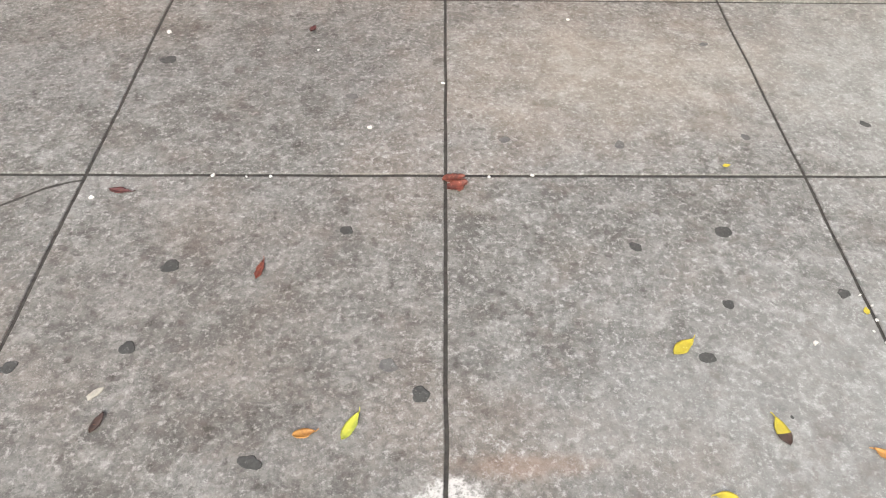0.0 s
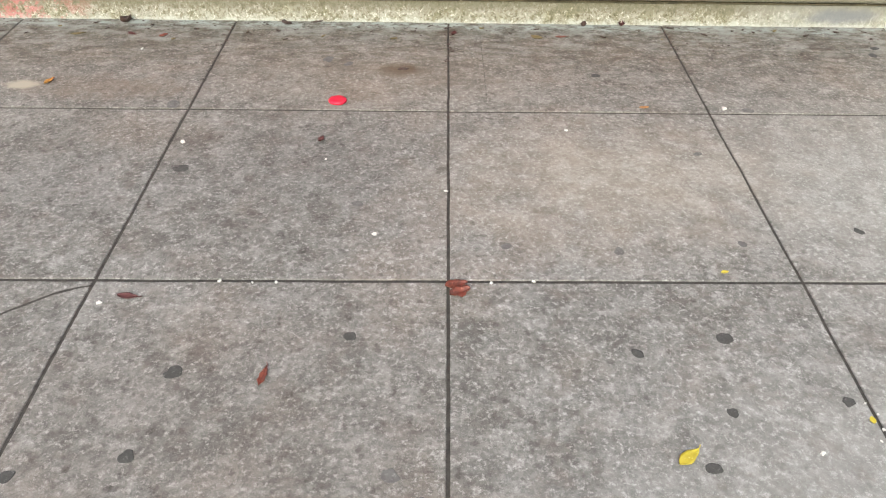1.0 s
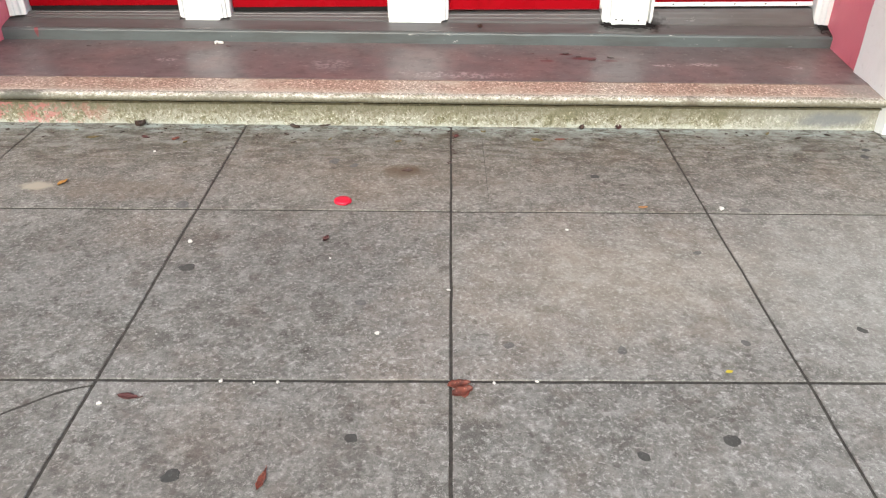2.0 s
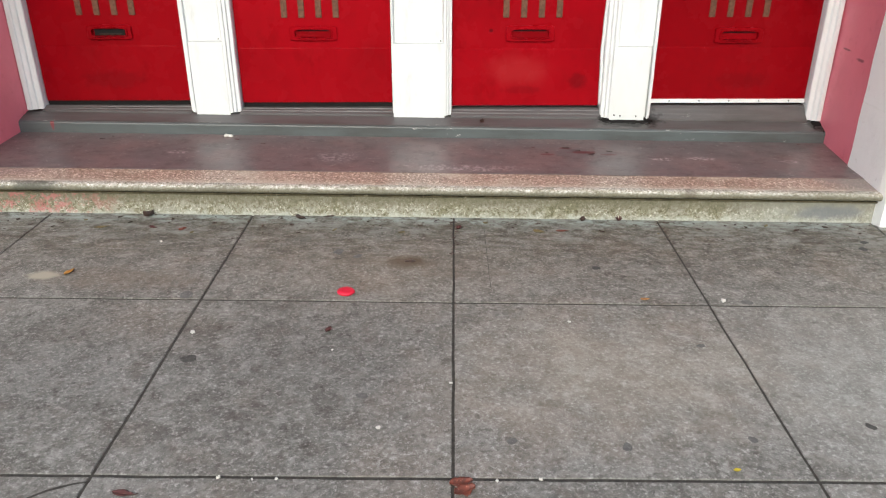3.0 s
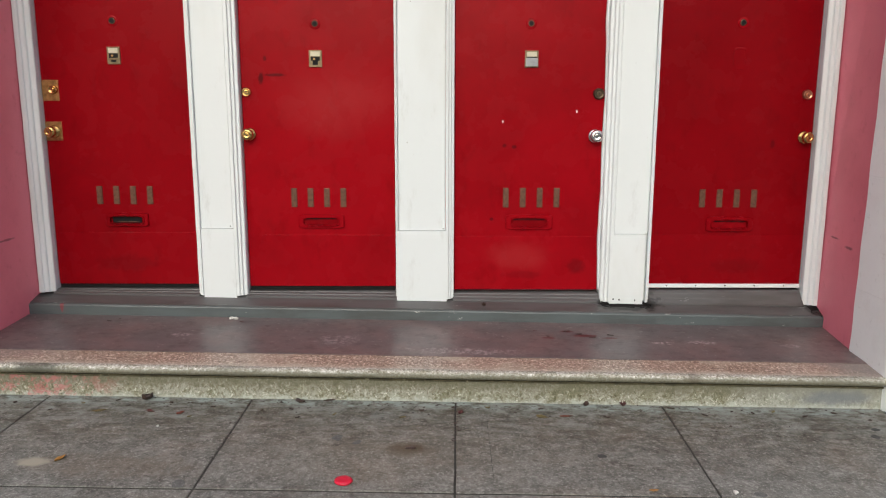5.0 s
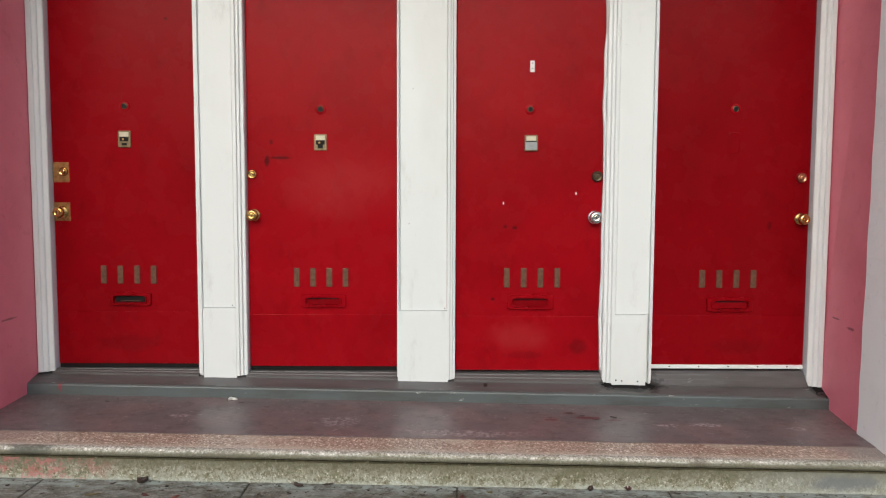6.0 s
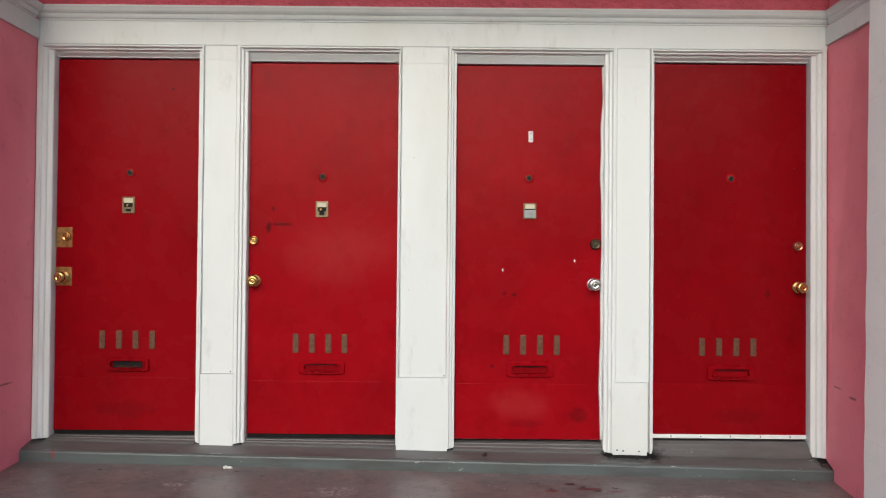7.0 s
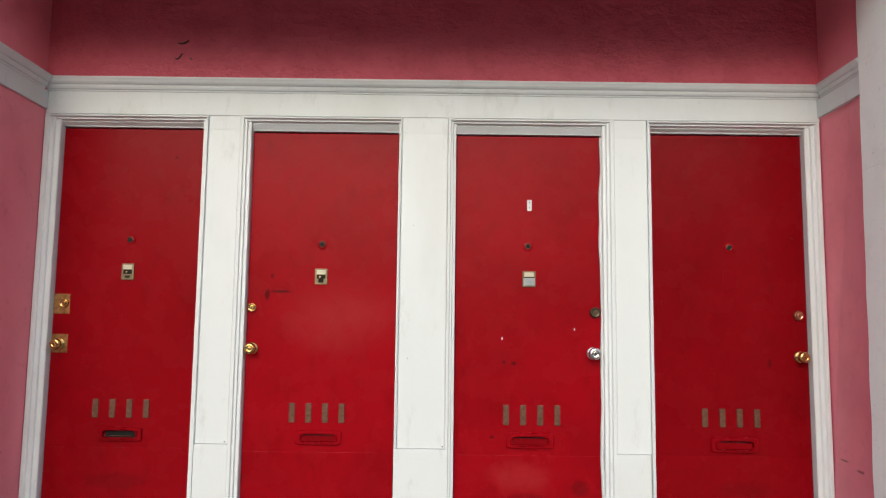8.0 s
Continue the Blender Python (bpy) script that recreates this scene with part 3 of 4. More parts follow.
# back wall behind the doors, stucco above, ceiling and side walls
tagged(part("wall_back", box(LEFT - 0.2, RIGHT + 0.2, 2.67, 2.85, 0.0, 3.7, 0), PINK), "plain wall behind the row of doors", "wall", kind="structure")
bm = bmesh.new()
nx, nz = 300, 84
grid = [[bm.verts.new((LEFT - 0.02 + (RIGHT - LEFT + 0.04) * i / nx, 2.543 + 0.0045 * noise.noise((i * 0.30, j * 0.34, 0)) + 0.002 * noise.noise((i * 0.9, j * 1.0, 3)), 2.66 + 1.0 * j / nz)) for j in range(nz + 1)] for i in range(nx + 1)]
for i in range(nx):
    for j in range(nz):
        bm.faces.new((grid[i][j], grid[i + 1][j], grid[i + 1][j + 1], grid[i][j + 1]))
back = [bm.verts.new((x, 2.67, z)) for x, z in ((LEFT - 0.02, 2.66), (RIGHT + 0.02, 2.66), (RIGHT + 0.02, 3.66), (LEFT - 0.02, 3.66))]
bm.faces.new(back)
tagged(part("wall_above_doors", bm, STUCCO, smooth=True), "rough pink stucco wall above the door frieze", "wall", kind="structure")
stucco_wall = bpy.data.objects["wall_above_doors"]
for x0, z0, x1, z1, bow in ((-1.546, 2.910, -1.486, 2.924, -0.010), (-1.556, 2.818, -1.520, 2.845, -0.012), (-1.474, 2.826, -1.466, 2.812, 0.002)):
    part("paint_curl", extrude([(-1, 0.004), (0, -0.012), (1, 0.004)], [k / 8 for k in range(9)],
         lambda u, a, d: (x0 + (x1 - x0) * u + 0.0012 * a, 2.540 + d, z0 + (z1 - z0) * u + bow * math.sin(math.pi * u) + a * 0.0035 * math.sin(math.pi * (0.15 + 0.7 * u)))), GUM, stucco_wall, "dark curl of peeling paint")
wall_along("wall_left", [(LEFT - 0.008, 1.90), (LEFT, 2.68)], -0.1, 3.7, 0.25, PINK, "pink painted side wall of the entrance")
ob = wall_along("wall_right", [(2.072, 2.68), (2.072, 2.07)], -0.1, 3.7, 0.25, PINK, "pink painted side wall with a dark scrape")
for v in ob.data.vertices:          # the street end is bent to fit the camera's view
    if v.co.y < 2.3:
        v.co.x += -0.056 + 0.021 * v.co.z
tagged(part("ceiling", box(LEFT - 0.3, RIGHT + 0.3, 1.60, 2.85, 3.26, 3.75, 0), CEIL), "dark pink ceiling of the recessed entrance", "ceiling", kind="structure")


def pier(name, pts, label, flip):
    """A rendered pier: a stack of courses with thin joints and an uneven inner edge."""
    bm = bmesh.new()
    levels, z, k = [(-0.15, 0)], -0.15, 0
    while z < 3.68:
        top = min(z + (0.55 if k else 0.62), 3.70)
        levels += [(z + 0.004 + (top - z - 0.008) * i / 8, 0) for i in range(9)] + [(top - 0.001, 0.0012), (top + 0.001, 0.0012)]
        z, k = top, k + 1
    rows = [[bm.verts.new((x + flip * (inset + 0.0035 * noise.noise((h * 5, i, 2))), y + 0.004 * noise.noise((h * 6, i + 5, 2)), h)) for i, (x, y) in enumerate(pts)] for h, inset in levels[1:]]
    for r0, r1 in zip(rows, rows[1:]):
        for i in range(len(pts)):
            j = (i + 1) % len(pts)
            bm.faces.new((r0[i], r0[j], r1[j], r1[i]))
    bm.faces.new(rows[0])
    bm.faces.new(rows[-1])
    for v in bm.verts:
        if flip > 0 and v.co.x < 3:
            v.co.x += -0.031 + 0.0115 * v.co.z
    return tagged(part(name, bm, RENDER), label, "wall", kind="structure")


pier("pier_right", [(2.052, 2.10), (2.042, 2.09), (2.036, 1.78), (2.045, 1.72), (9, 1.72), (9, 2.10)], "white rendered pier beside the pink wall", 1)
pier("pier_left", [(-2.32, 2.10), (-2.31, 2.09), (-2.305, 1.78), (-2.315, 1.72), (-9, 1.72), (-9, 2.10)], "white rendered pier at the other end of the entrance", -1)
tagged(part("lintel", box(-9, 9, 1.72, 2.10, 3.06, 6.5, 0.004), RENDER), "white rendered lintel and wall over the entrance", "wall", kind="structure")

# ---- trim round the doors ----
OPENINGS = [(-2.190, -1.387, 0.352, 2.437), (-1.116, -0.286, 0.340, 2.424), (0.036, 0.853, 0.332, 2.420), (1.127, 1.991, 0.346, 2.438)]
CASINGS = [(-2.272, -1.355), (-1.173, -0.270), (-0.010, 0.914), (1.103, 2.068)]
HEAD = 2.497


def casing_side(x_in, x_out, z0, z1, seed):
    """A stepped upright moulding that falls back from the outer edge to the door."""
    w = x_in - x_out
    line = [(0.0, 2.66), (0.0, 2.544), (0.05, 2.540), (0.30, 2.540), (0.34, 2.543), (0.37, 2.549), (0.42, 2.5505), (0.60, 2.5515), (0.64, 2.5555), (0.67, 2.562), (0.72, 2.5635), (0.95, 2.5645), (1.0, 2.569), (1.0, 2.66)]
    steps = [z0 + (z1 - z0) * i / 60 for i in range(61)]
    return extrude(line, steps, lambda z, a, y: (x_out + a * w + 0.0012 * rag(z, 1, seed), y + 0.0008 * rag(z, 1, seed + a), z))


def sill_top(x):
    return 0.284 - SLOPE * x


for i, ((x0, x1, z0, z1), (o0, o1)) in enumerate(zip(OPENINGS, CASINGS)):
    frame_ob = thing("door_frame_%d" % (i + 1), "white painted stepped door casing, slightly chipped", "door frame", "door frames", "structure")
    part("casing_left", casing_side(x0, o0, sill_top(x0) + 0.010, HEAD - 0.003, i), WHITE, frame_ob)
    part("casing_right", casing_side(x1, o1, sill_top(x1) + 0.008, HEAD - 0.003, i + 9), WHITE, frame_ob)
    head = [(2.66, HEAD - 0.006), (2.543, HEAD - 0.006), (2.539, HEAD - 0.008), (2.539, HEAD - 0.014), (2.548, HEAD - 0.017), (2.556, HEAD - 0.019), (2.557, HEAD - 0.028), (2.568, HEAD - 0.030), (2.577, HEAD - 0.033), (2.578, HEAD - 0.040), (2.60, z1 + 0.006), (2.603, z1), (2.66, z1)]
    part("casing_head", extrude(head, [o0 + 0.003 + (o1 - o0 - 0.006) * k / 24 for k in range(25)], lambda x, y, z: (x, y + 0.0006 * rag(x), z + 0.001 * rag(x, 1, 3))), WHITE, frame_ob)
    th = [(2.548, 0.0, -0.02), (2.548, 0.0, 0.006), (2.553, 0.0, 0.011), (2.568, 0.35, 0.004), (2.571, 0.35, 0.009), (2.586, 0.68, 0.004), (2.589, 0.68, 0.009), (2.604, 1.0, 0.0), (2.664, 1.0, 0.0), (2.664, 0.0, -0.02)]
    part("threshold", extrude([(k, 0) for k in range(len(th))], [x0 - 0.004 + (x1 - x0 + 0.008) * k / 40 for k in range(41)],
         lambda x, k, _: (x, th[k][0], sill_top(x) + th[k][1] * (z0 - 0.012 - sill_top(x)) + th[k][2] + 0.0010 * rag(x, 1, k))), SILL_TOP, frame_ob, "grey painted sloping wooden threshold")

POSTS = [(-1.355, -1.173, -1.352, -1.172, 0.690), (-0.270, -0.010, -0.280, -0.003, 0.678), (0.914, 1.103, 0.902, 1.088, 0.661)]
for i, (x0, x1, b0, b1, top) in enumerate(POSTS):
    post = thing("pilaster", "white painted flat wooden post between two red doors", "post", "posts between the doors")
    line = [(x0 + 0.0012, 2.655), (x0 + 0.0012, 2.5575), (x0 + 0.0065, 2.5545), (x1 - 0.0065, 2.5545), (x1 - 0.0012, 2.5575), (x1 - 0.0012, 2.655)]
    seam = 2.415 - 0.01 * i
    for name, lo, hi, n in (("shaft", top + 0.0024, seam, 60), ("cap", seam + 0.0007, HEAD - 0.0015, 6)):
        part(name, extrude(line, [lo + (hi - lo) * k / n for k in range(n + 1)], lambda z, x, y: (x, y + 0.0009 * rag(z * 0.5, 1, x) - (0.0006 if z > seam else 0), z)), WHITE, post)
    part("core", box(x0 + 0.0014, x1 - 0.0014, 2.566, 2.655, sill_top(x0) + 0.012, top + 0.0018, 0), WHITE, post)
    bm = bmesh.new()
    n = 26
    foot = [sill_top(x) - (0.002 if i < 2 else 0.004) + (abs(0.018 * rag(x, 1, 2)) if i == 2 else 0.001 * rag(x)) for x in [b0 + (b1 - b0) * k / n for k in range(n + 1)]]
    front = [[bm.verts.new((b0 + (b1 - b0) * k / n, y, z)) for k in range(n + 1)] for y, z in ((2.540, None), (2.540, top - 0.003), (2.5410, top - 0.0005), (2.562, top)) for z in [z] if z is not None]
    bottom = [bm.verts.new((b0 + (b1 - b0) * k / n, 2.540, foot[k])) for k in range(n + 1)]
    under = [bm.verts.new((b0 + (b1 - b0) * k / n, 2.60, foot[k])) for k in range(n + 1)]
    back = [bm.verts.new((b0 + (b1 - b0) * k / n, 2.60, top)) for k in range(n + 1)]
    rows = [under, bottom, *front, back]
    for r0, r1 in zip(rows, rows[1:] + [under]):
        for k in range(n):
            bm.faces.new((r0[k], r0[k + 1], r1[k + 1], r1[k]))
    bm.faces.new([r[0] for r in rows])
    bm.faces.new([r[-1] for r in reversed(rows)])
    plinth = part("plinth", bm, WHITE, post, "white base block of the post" if i < 2 else "white base sheathing with nails and a ragged foot")
    if i == 2:
        for x, z in ((0.925, 0.296), (0.958, 0.292), (1.045, 0.290)):
            part("nail", turned([(0.0045, -0.002), (0.0045, 0.001), (0.002, 0.0022)], (x, 2.540, z), 10), DARK, plinth)
    else:
        part("nail", turned([(0.0035, -0.002), (0.0035, 0.001), (0.002, 0.002)], (b1 - 0.02, 2.5545, top + 0.012), 10), DARK, post)

# frieze and crown along the back and both sides
part_line = [(2.665, HEAD), (2.556, HEAD), (2.553, HEAD + 0.003), (2.553, 2.626), (2.665, 2.626)]
crown = [(0.11, 2.625), (0.002, 2.625), (-0.003, 2.629), (-0.004, 2.636), (-0.012, 2.640), (-0.016, 2.650), (-0.018, 2.662), (-0.028, 2.667), (-0.034, 2.676), (-0.038, 2.690), (-0.040, 2.694), (-0.040, 2.704), (-0.034, 2.706), (0.11, 2.706)]
xs = [LEFT + (RIGHT - LEFT) * k / 80 for k in range(81)]
tagged(part("frieze", extrude(part_line, xs, lambda x, y, z: (x, y + 0.001 * rag(x, 1, 5), z + 0.0006 * rag(x, 1, 6) * (z < 2.6))), WHITE), "white painted flat frieze board over the doors", "trim", kind="structure")
tagged(part("crown_moulding", extrude(crown, xs, lambda x, a, z: (x, 2.553 + a, z + 0.001 * rag(x, 1, 8))), WHITE), "white painted crown moulding above the frieze", "trim", kind="structure")
for name, wx, sgn, y0 in (("left", LEFT, 1, 1.92), ("right", 2.074, -1, 2.098)):
    ys = [y0 + (2.513 - y0) * k / 16 for k in range(17)]
    side = lambda y, a, z: (wx + sgn * (0.006 - (a if sgn > 0 or a > 0 else 0.55 * a)) - (0 if sgn > 0 else 0.012 * (2.68 - y)), y, z + 0.001 * rag(y, 1, wx))
    tagged(part("side_crown_" + name, extrude([(min(a, 0.03), z) for a, z in crown], ys, side), WHITE), "white crown moulding on the side wall", "trim", kind="structure")
    ys = [y0 + (2.553 - y0) * k / 16 for k in range(17)]
    tagged(part("side_frieze_" + name, extrude([(0.03, 2.522), (-0.001, 2.522), (-0.003, 2.526), (-0.003, 2.624), (0.03, 2.624)], ys, side), WHITE), "white frieze board on the side wall", "trim", kind="structure")


# ---- the doors and their fittings ----
def ring_plate(x0, x1, z0, z1, hx, hz, y, out):
    """A bevelled plate with a rounded slot through it, facing the street."""
    bm = bmesh.new()
    cx, cz = (x0 + x1) / 2, (z0 + z1) / 2
    n = 32

    def outer(k, inset=0.0):
        a = 2 * math.pi * (k + 0.5) / n
        c, s = math.cos(a), math.sin(a)
        m = max(abs(c), abs(s))
        return cx + c / m * ((x1 - x0) / 2 - inset), cz + s / m * ((z1 - z0) / 2 - inset)

    def inner(k, grow=0.0):
        a = 2 * math.pi * (k + 0.5) / n
        c, s = math.cos(a), math.sin(a)
        e = 0.45
        return cx + (hx + grow) * math.copysign(abs(c) ** e, c), cz + (hz + grow) * math.copysign(abs(s) ** e, s)

    loops = [[(outer(k), 0) for k in range(n)], [(outer(k), out * 0.7) for k in range(n)], [(outer(k, 0.003), out) for k in range(n)],
             [(inner(k, 0.007), out) for k in range(n)], [(inner(k, 0.005), out * 1.5) for k in range(n)], [(inner(k, 0.001), out * 1.5) for k in range(n)], [(inner(k), 0.0005) for k in range(n)]]
    rings = [[bm.verts.new((p[0], y - o, p[1])) for p, o in loop] for loop in loops]
    for r0, r1 in zip(rings, rings[1:]):
        for k in range(n):
            j = (k + 1) % n
            bm.faces.new((r0[k], r0[j], r1[j], r1[k]))
    bm.faces.new(rings[-1])
    return bm


def knob(door, x, z, r, material, label):
    body = [(r * 0.95, -0.002), (r * 0.95, 0.004), (r * 0.8, 0.010), (r * 0.42, 0.013), (r * 0.40, 0.026), (r * 0.62, 0.031), (r * 0.83, 0.040), (r * 0.86, 0.050), (r * 0.74, 0.060), (r * 0.45, 0.065), (r * 0.40, 0.0635), (r * 0.1, 0.0635)]
    k = part("knob", turned(body, (x, DOOR_Y, z)), material, door, label, True)
    part("keyhole", turned([(r * 0.30, 0.06), (r * 0.30, 0.0648), (r * 0.2, 0.0652)], (x, DOOR_Y, z), 16), material, k)
    part("key_slit", box(x - 0.0012, x + 0.0012, DOOR_Y - 0.0662, DOOR_Y - 0.062, z - r * 0.16, z + r * 0.16, 0), DARK, k)


def deadbolt(door, x, z, r, material, label):
    body = [(r, -0.002), (r, 0.005), (r * 0.92, 0.012), (r * 0.80, 0.018), (r * 0.72, 0.019), (r * 0.68, 0.0175), (r * 0.1, 0.0175)]
    k = part("deadbolt", turned(body, (x, DOOR_Y, z)), material, door, label, True)
    part("cylinder", turned([(r * 0.42, 0.016), (r * 0.42, 0.0205), (r * 0.36, 0.021)], (x, DOOR_Y, z), 18), material, k)
    part("key_slit", box(x - 0.0012, x + 0.0012, DOOR_Y - 0.0218, DOOR_Y - 0.019, z - r * 0.25, z + r * 0.25, 0), DARK, k)


def viewer(door, x, z, ring):
    v = part("viewer", turned([(0.0285, -0.002), (0.0285, 0.002), (0.026, 0.0045), (0.019, 0.0055), (0.017, 0.004)], (x, DOOR_Y, z)), RED, door, "round peephole rim painted red")
    part("lens_ring", turned([(0.0165, 0.002), (0.0165, 0.0075), (0.013, 0.009), (0.010, 0.008), (0.009, 0.005)], (x, DOOR_Y, z), 24), ring, v, "tarnished metal peephole ring")
    part("lens", turned([(0.0118, 0.003), (0.0118, 0.0085), (0.004, 0.0092)], (x, DOOR_Y, z), 18), DARK, v)


def bell_plate(door, x0, x1, z0, z1, window):
    p = part("plate", box(x0, x1, DOOR_Y - 0.008, DOOR_Y + 0.002, z0, z1, 0.002), PALE_BRASS, door, "small pale brass knocker plate")
    w, h = x1 - x0, z1 - z0
    part("card", box(x0 + w * 0.14, x1 - w * 0.14, DOOR_Y - 0.0105, DOOR_Y - 0.006, z1 - h * 0.36, z1 - h * 0.08, 0.0008), CREAM, p, "cream card slip")
    if window == 2:
        part("flap", box(x0 + w * 0.06, x1 - w * 0.06, DOOR_Y - 0.015, DOOR_Y - 0.006, z0 + h * 0.06, z0 + h * 0.56, 0.003), GREY, p, "grey metal knocker flap")
        part("shadow_gap", box(x0 + w * 0.12, x1 - w * 0.12, DOOR_Y - 0.0095, DOOR_Y - 0.006, z0 + h * 0.56, z0 + h * 0.63, 0), DARK, p)
    else:
        part("opening", box(x0 + w * 0.16, x1 - w * 0.16, DOOR_Y - 0.0095, DOOR_Y - 0.006, z0 + h * 0.36, z0 + h * 0.62, 0.0005), DARK, p)
        part("opening", box(x0 + w * 0.30, x1 - w * 0.30, DOOR_Y - 0.0095, DOOR_Y - 0.006, z0 + h * 0.12, z0 + h * (0.26 if window == 0 else 0.38), 0.0005), DARK, p)
        part("clip", turned([(0.006, 0.006), (0.006, 0.011), (0.003, 0.012)], (x0 + w * 0.42, DOOR_Y, z0 + h * 0.48), 12), OLD_BRASS, p)


DOORS = [
    dict(mail=(-1.895, -1.659, 0.691, 0.767), bars=(-1.967, -1.597, 0.810, 0.920), eye=(-1.781, 1.793), plate=(-1.820, -1.750, 1.569, 1.660), kick=0.658, label="glossy red door with two square brass lock plates"),
    dict(mail=(-0.825, -0.573, 0.684, 0.760), bars=(-0.892, -0.530, 0.796, 0.910), eye=(-0.707, 1.780), plate=(-0.743, -0.673, 1.556, 1.644), kick=0.645, label="glossy red door with brass knob and dark scratches"),
    dict(mail=(0.324, 0.582, 0.678, 0.761), bars=(0.276, 0.650, 0.796, 0.914), eye=(0.443, 1.783), plate=(0.412, 0.485, 1.556, 1.644), kick=0.640, label="glossy red door with chrome knob, small white plate and warped edge strip"),
    dict(mail=(1.438, 1.695, 0.669, 0.751), bars=(1.362, 1.742, 0.798, 0.907), eye=(1.567, 1.789), plate=(1.529, 1.599, 1.544, 1.663), kick=0.649, label="glossy red door, darkened for lack of sheen, with a white bottom strip"),
]
for i, ((x0, x1, z0, z1), d) in enumerate(zip(OPENINGS, DOORS)):
    door = thing("door_%d" % (i + 1), d["label"], "door", "row of red doors", "structure")
    lift = 0.026 if i == 3 else 0.0
    # outer doors take the darkened copies: their weaker sheen is painted in
    red = (DIMMED_RED, RED, RED, SHADED_RED)[i]
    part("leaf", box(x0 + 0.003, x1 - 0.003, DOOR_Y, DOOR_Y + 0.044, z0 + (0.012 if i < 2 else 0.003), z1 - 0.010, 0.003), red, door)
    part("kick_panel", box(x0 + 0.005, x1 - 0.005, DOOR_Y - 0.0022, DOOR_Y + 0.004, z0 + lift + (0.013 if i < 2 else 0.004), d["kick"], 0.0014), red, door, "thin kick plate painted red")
    # a black strip stands in for the shade in the gap below
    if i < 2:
        part("gap_shade", box(x0 + 0.006, x1 - 0.006, DOOR_Y + 0.004, DOOR_Y + 0.040, z0 - 0.012, z0 + 0.014, 0), DARK, door, "black strip standing in for the shaded gap under the door")
    a, b, c, e = d["mail"]
    slot = part("mail_slot", ring_plate(a, b, c, e, (b - a) * 0.385, (e - c) * 0.27, DOOR_Y, 0.013), red, door, "letter slot frame painted red")
    mx, mz, mw, mh = (a + b) / 2, (c + e) / 2, (b - a) * 0.34, (e - c) * 0.22
    if i == 0:
        part("opening", box(mx - mw, mx + mw, DOOR_Y - 0.0035, DOOR_Y + 0.002, mz - mh, mz + mh, 0.001), DARK, slot, "dark open slot")
        part("flap", box(mx - mw * 0.7, mx + mw * 0.8, DOOR_Y - 0.0075, DOOR_Y - 0.003, mz - mh * 0.62, mz - mh * 0.50, 0.001), BRONZE, slot, "bent metal flap edge")
    else:
        # recess shade is put in by a dark backing and a darker red flap
        part("opening", box(mx - mw, mx + mw, DOOR_Y - 0.0028, DOOR_Y + 0.002, mz - mh, mz + mh, 0.001), DARK, slot, "dark backing standing in for the shadow over the flap")
        part("flap", box(mx - mw * 1.10, mx + mw * 1.10, DOOR_Y - 0.0045, DOOR_Y - 0.002, mz - mh * 1.15, mz + mh * 0.72, 0.0016), SHADED_RED, slot, "recessed flap in a red darkened for its shade")
    for sx in (-1, 1):
        part("screw", turned([(0.004, 0.004), (0.004, 0.0075), (0.002, 0.0082)], (mx + sx * (b - a) * 0.45, DOOR_Y, mz - sx * 0.012), 10), RED, slot)
    a, b, c, e = d["bars"]
    for k in range(4):
        w = (b - a) / 4
        cx = a + w * (k + 0.5)
        part("bar", box(cx - 0.016, cx + 0.016, DOOR_Y - 0.006, DOOR_Y + 0.002, c + 0.006, e - 0.004, 0.002), BRONZE, door, "plain dull bronze bar")
    viewer(door, *d["eye"], (DARK_BRONZE, DARK_BRONZE, BRONZE, DARK_BRONZE)[i])
    a, b, c, e = d["plate"]
    if i < 3:
        bell_plate(door, a, b, c, e, i)
    else:
        part("painted_plate", ring_plate(a, b, c, e, (b - a) * 0.40, (e - c) * 0.42, DOOR_Y, 0.0016), red, door, "blank plate outline painted over in red")
        part("plug", turned([(0.012, -0.001), (0.012, 0.002), (0.008, 0.003)], (1.925, DOOR_Y, 1.845), 18), red, door, "round plug painted red")
    if i == 0:
        for c0, c1, kx, kz in ((1.377, 1.487, -2.125, 1.436), (1.164, 1.266, -2.14, 1.212)):
            plate = part("lock_plate", box(x0 + 0.004, -2.096, DOOR_Y - 0.004, DOOR_Y + 0.002, c0, c1, 0.0015), OLD_BRASS, door, "square tarnished brass lock plate")
            for sx, sz in ((0.014, 0.012), (0.082, 0.012), (0.014, -0.012), (0.082, -0.012)):
                part("screw", turned([(0.0035, 0.003), (0.0035, 0.0052), (0.002, 0.006)], (x0 + 0.004 + sx, DOOR_Y, (c0 if sz > 0 else c1) + sz), 10), OLD_BRASS, plate)
        deadbolt(door, -2.125, 1.436, 0.026, BRASS, "brass cylinder lock")
        knob(door, -2.140, 1.212, 0.036, BRASS, "round brass door knob")
    elif i == 1:
        deadbolt(door, -1.084, 1.424, 0.027, BRASS, "brass cylinder lock")
        knob(door, -1.078, 1.200, 0.037, BRASS, "round brass door knob")
    elif i == 2:
        deadbolt(door, 0.815, 1.418, 0.031, DARK_BRONZE, "dark bronze cylinder lock")
        knob(door, 0.803, 1.194, 0.040, CHROME, "round satin chrome door knob")
        w = part("sign_plate", box(0.438, 0.464, DOOR_Y - 0.006, DOOR_Y + 0.002, 1.984, 2.046, 0.002), WHITE, door, "small white plastic holder")
        for z in (2.002, 2.032):
            part("hole", turned([(0.0032, 0.005), (0.0032, 0.0066), (0.002, 0.007)], (0.451, DOOR_Y, z), 10), DARK, w)
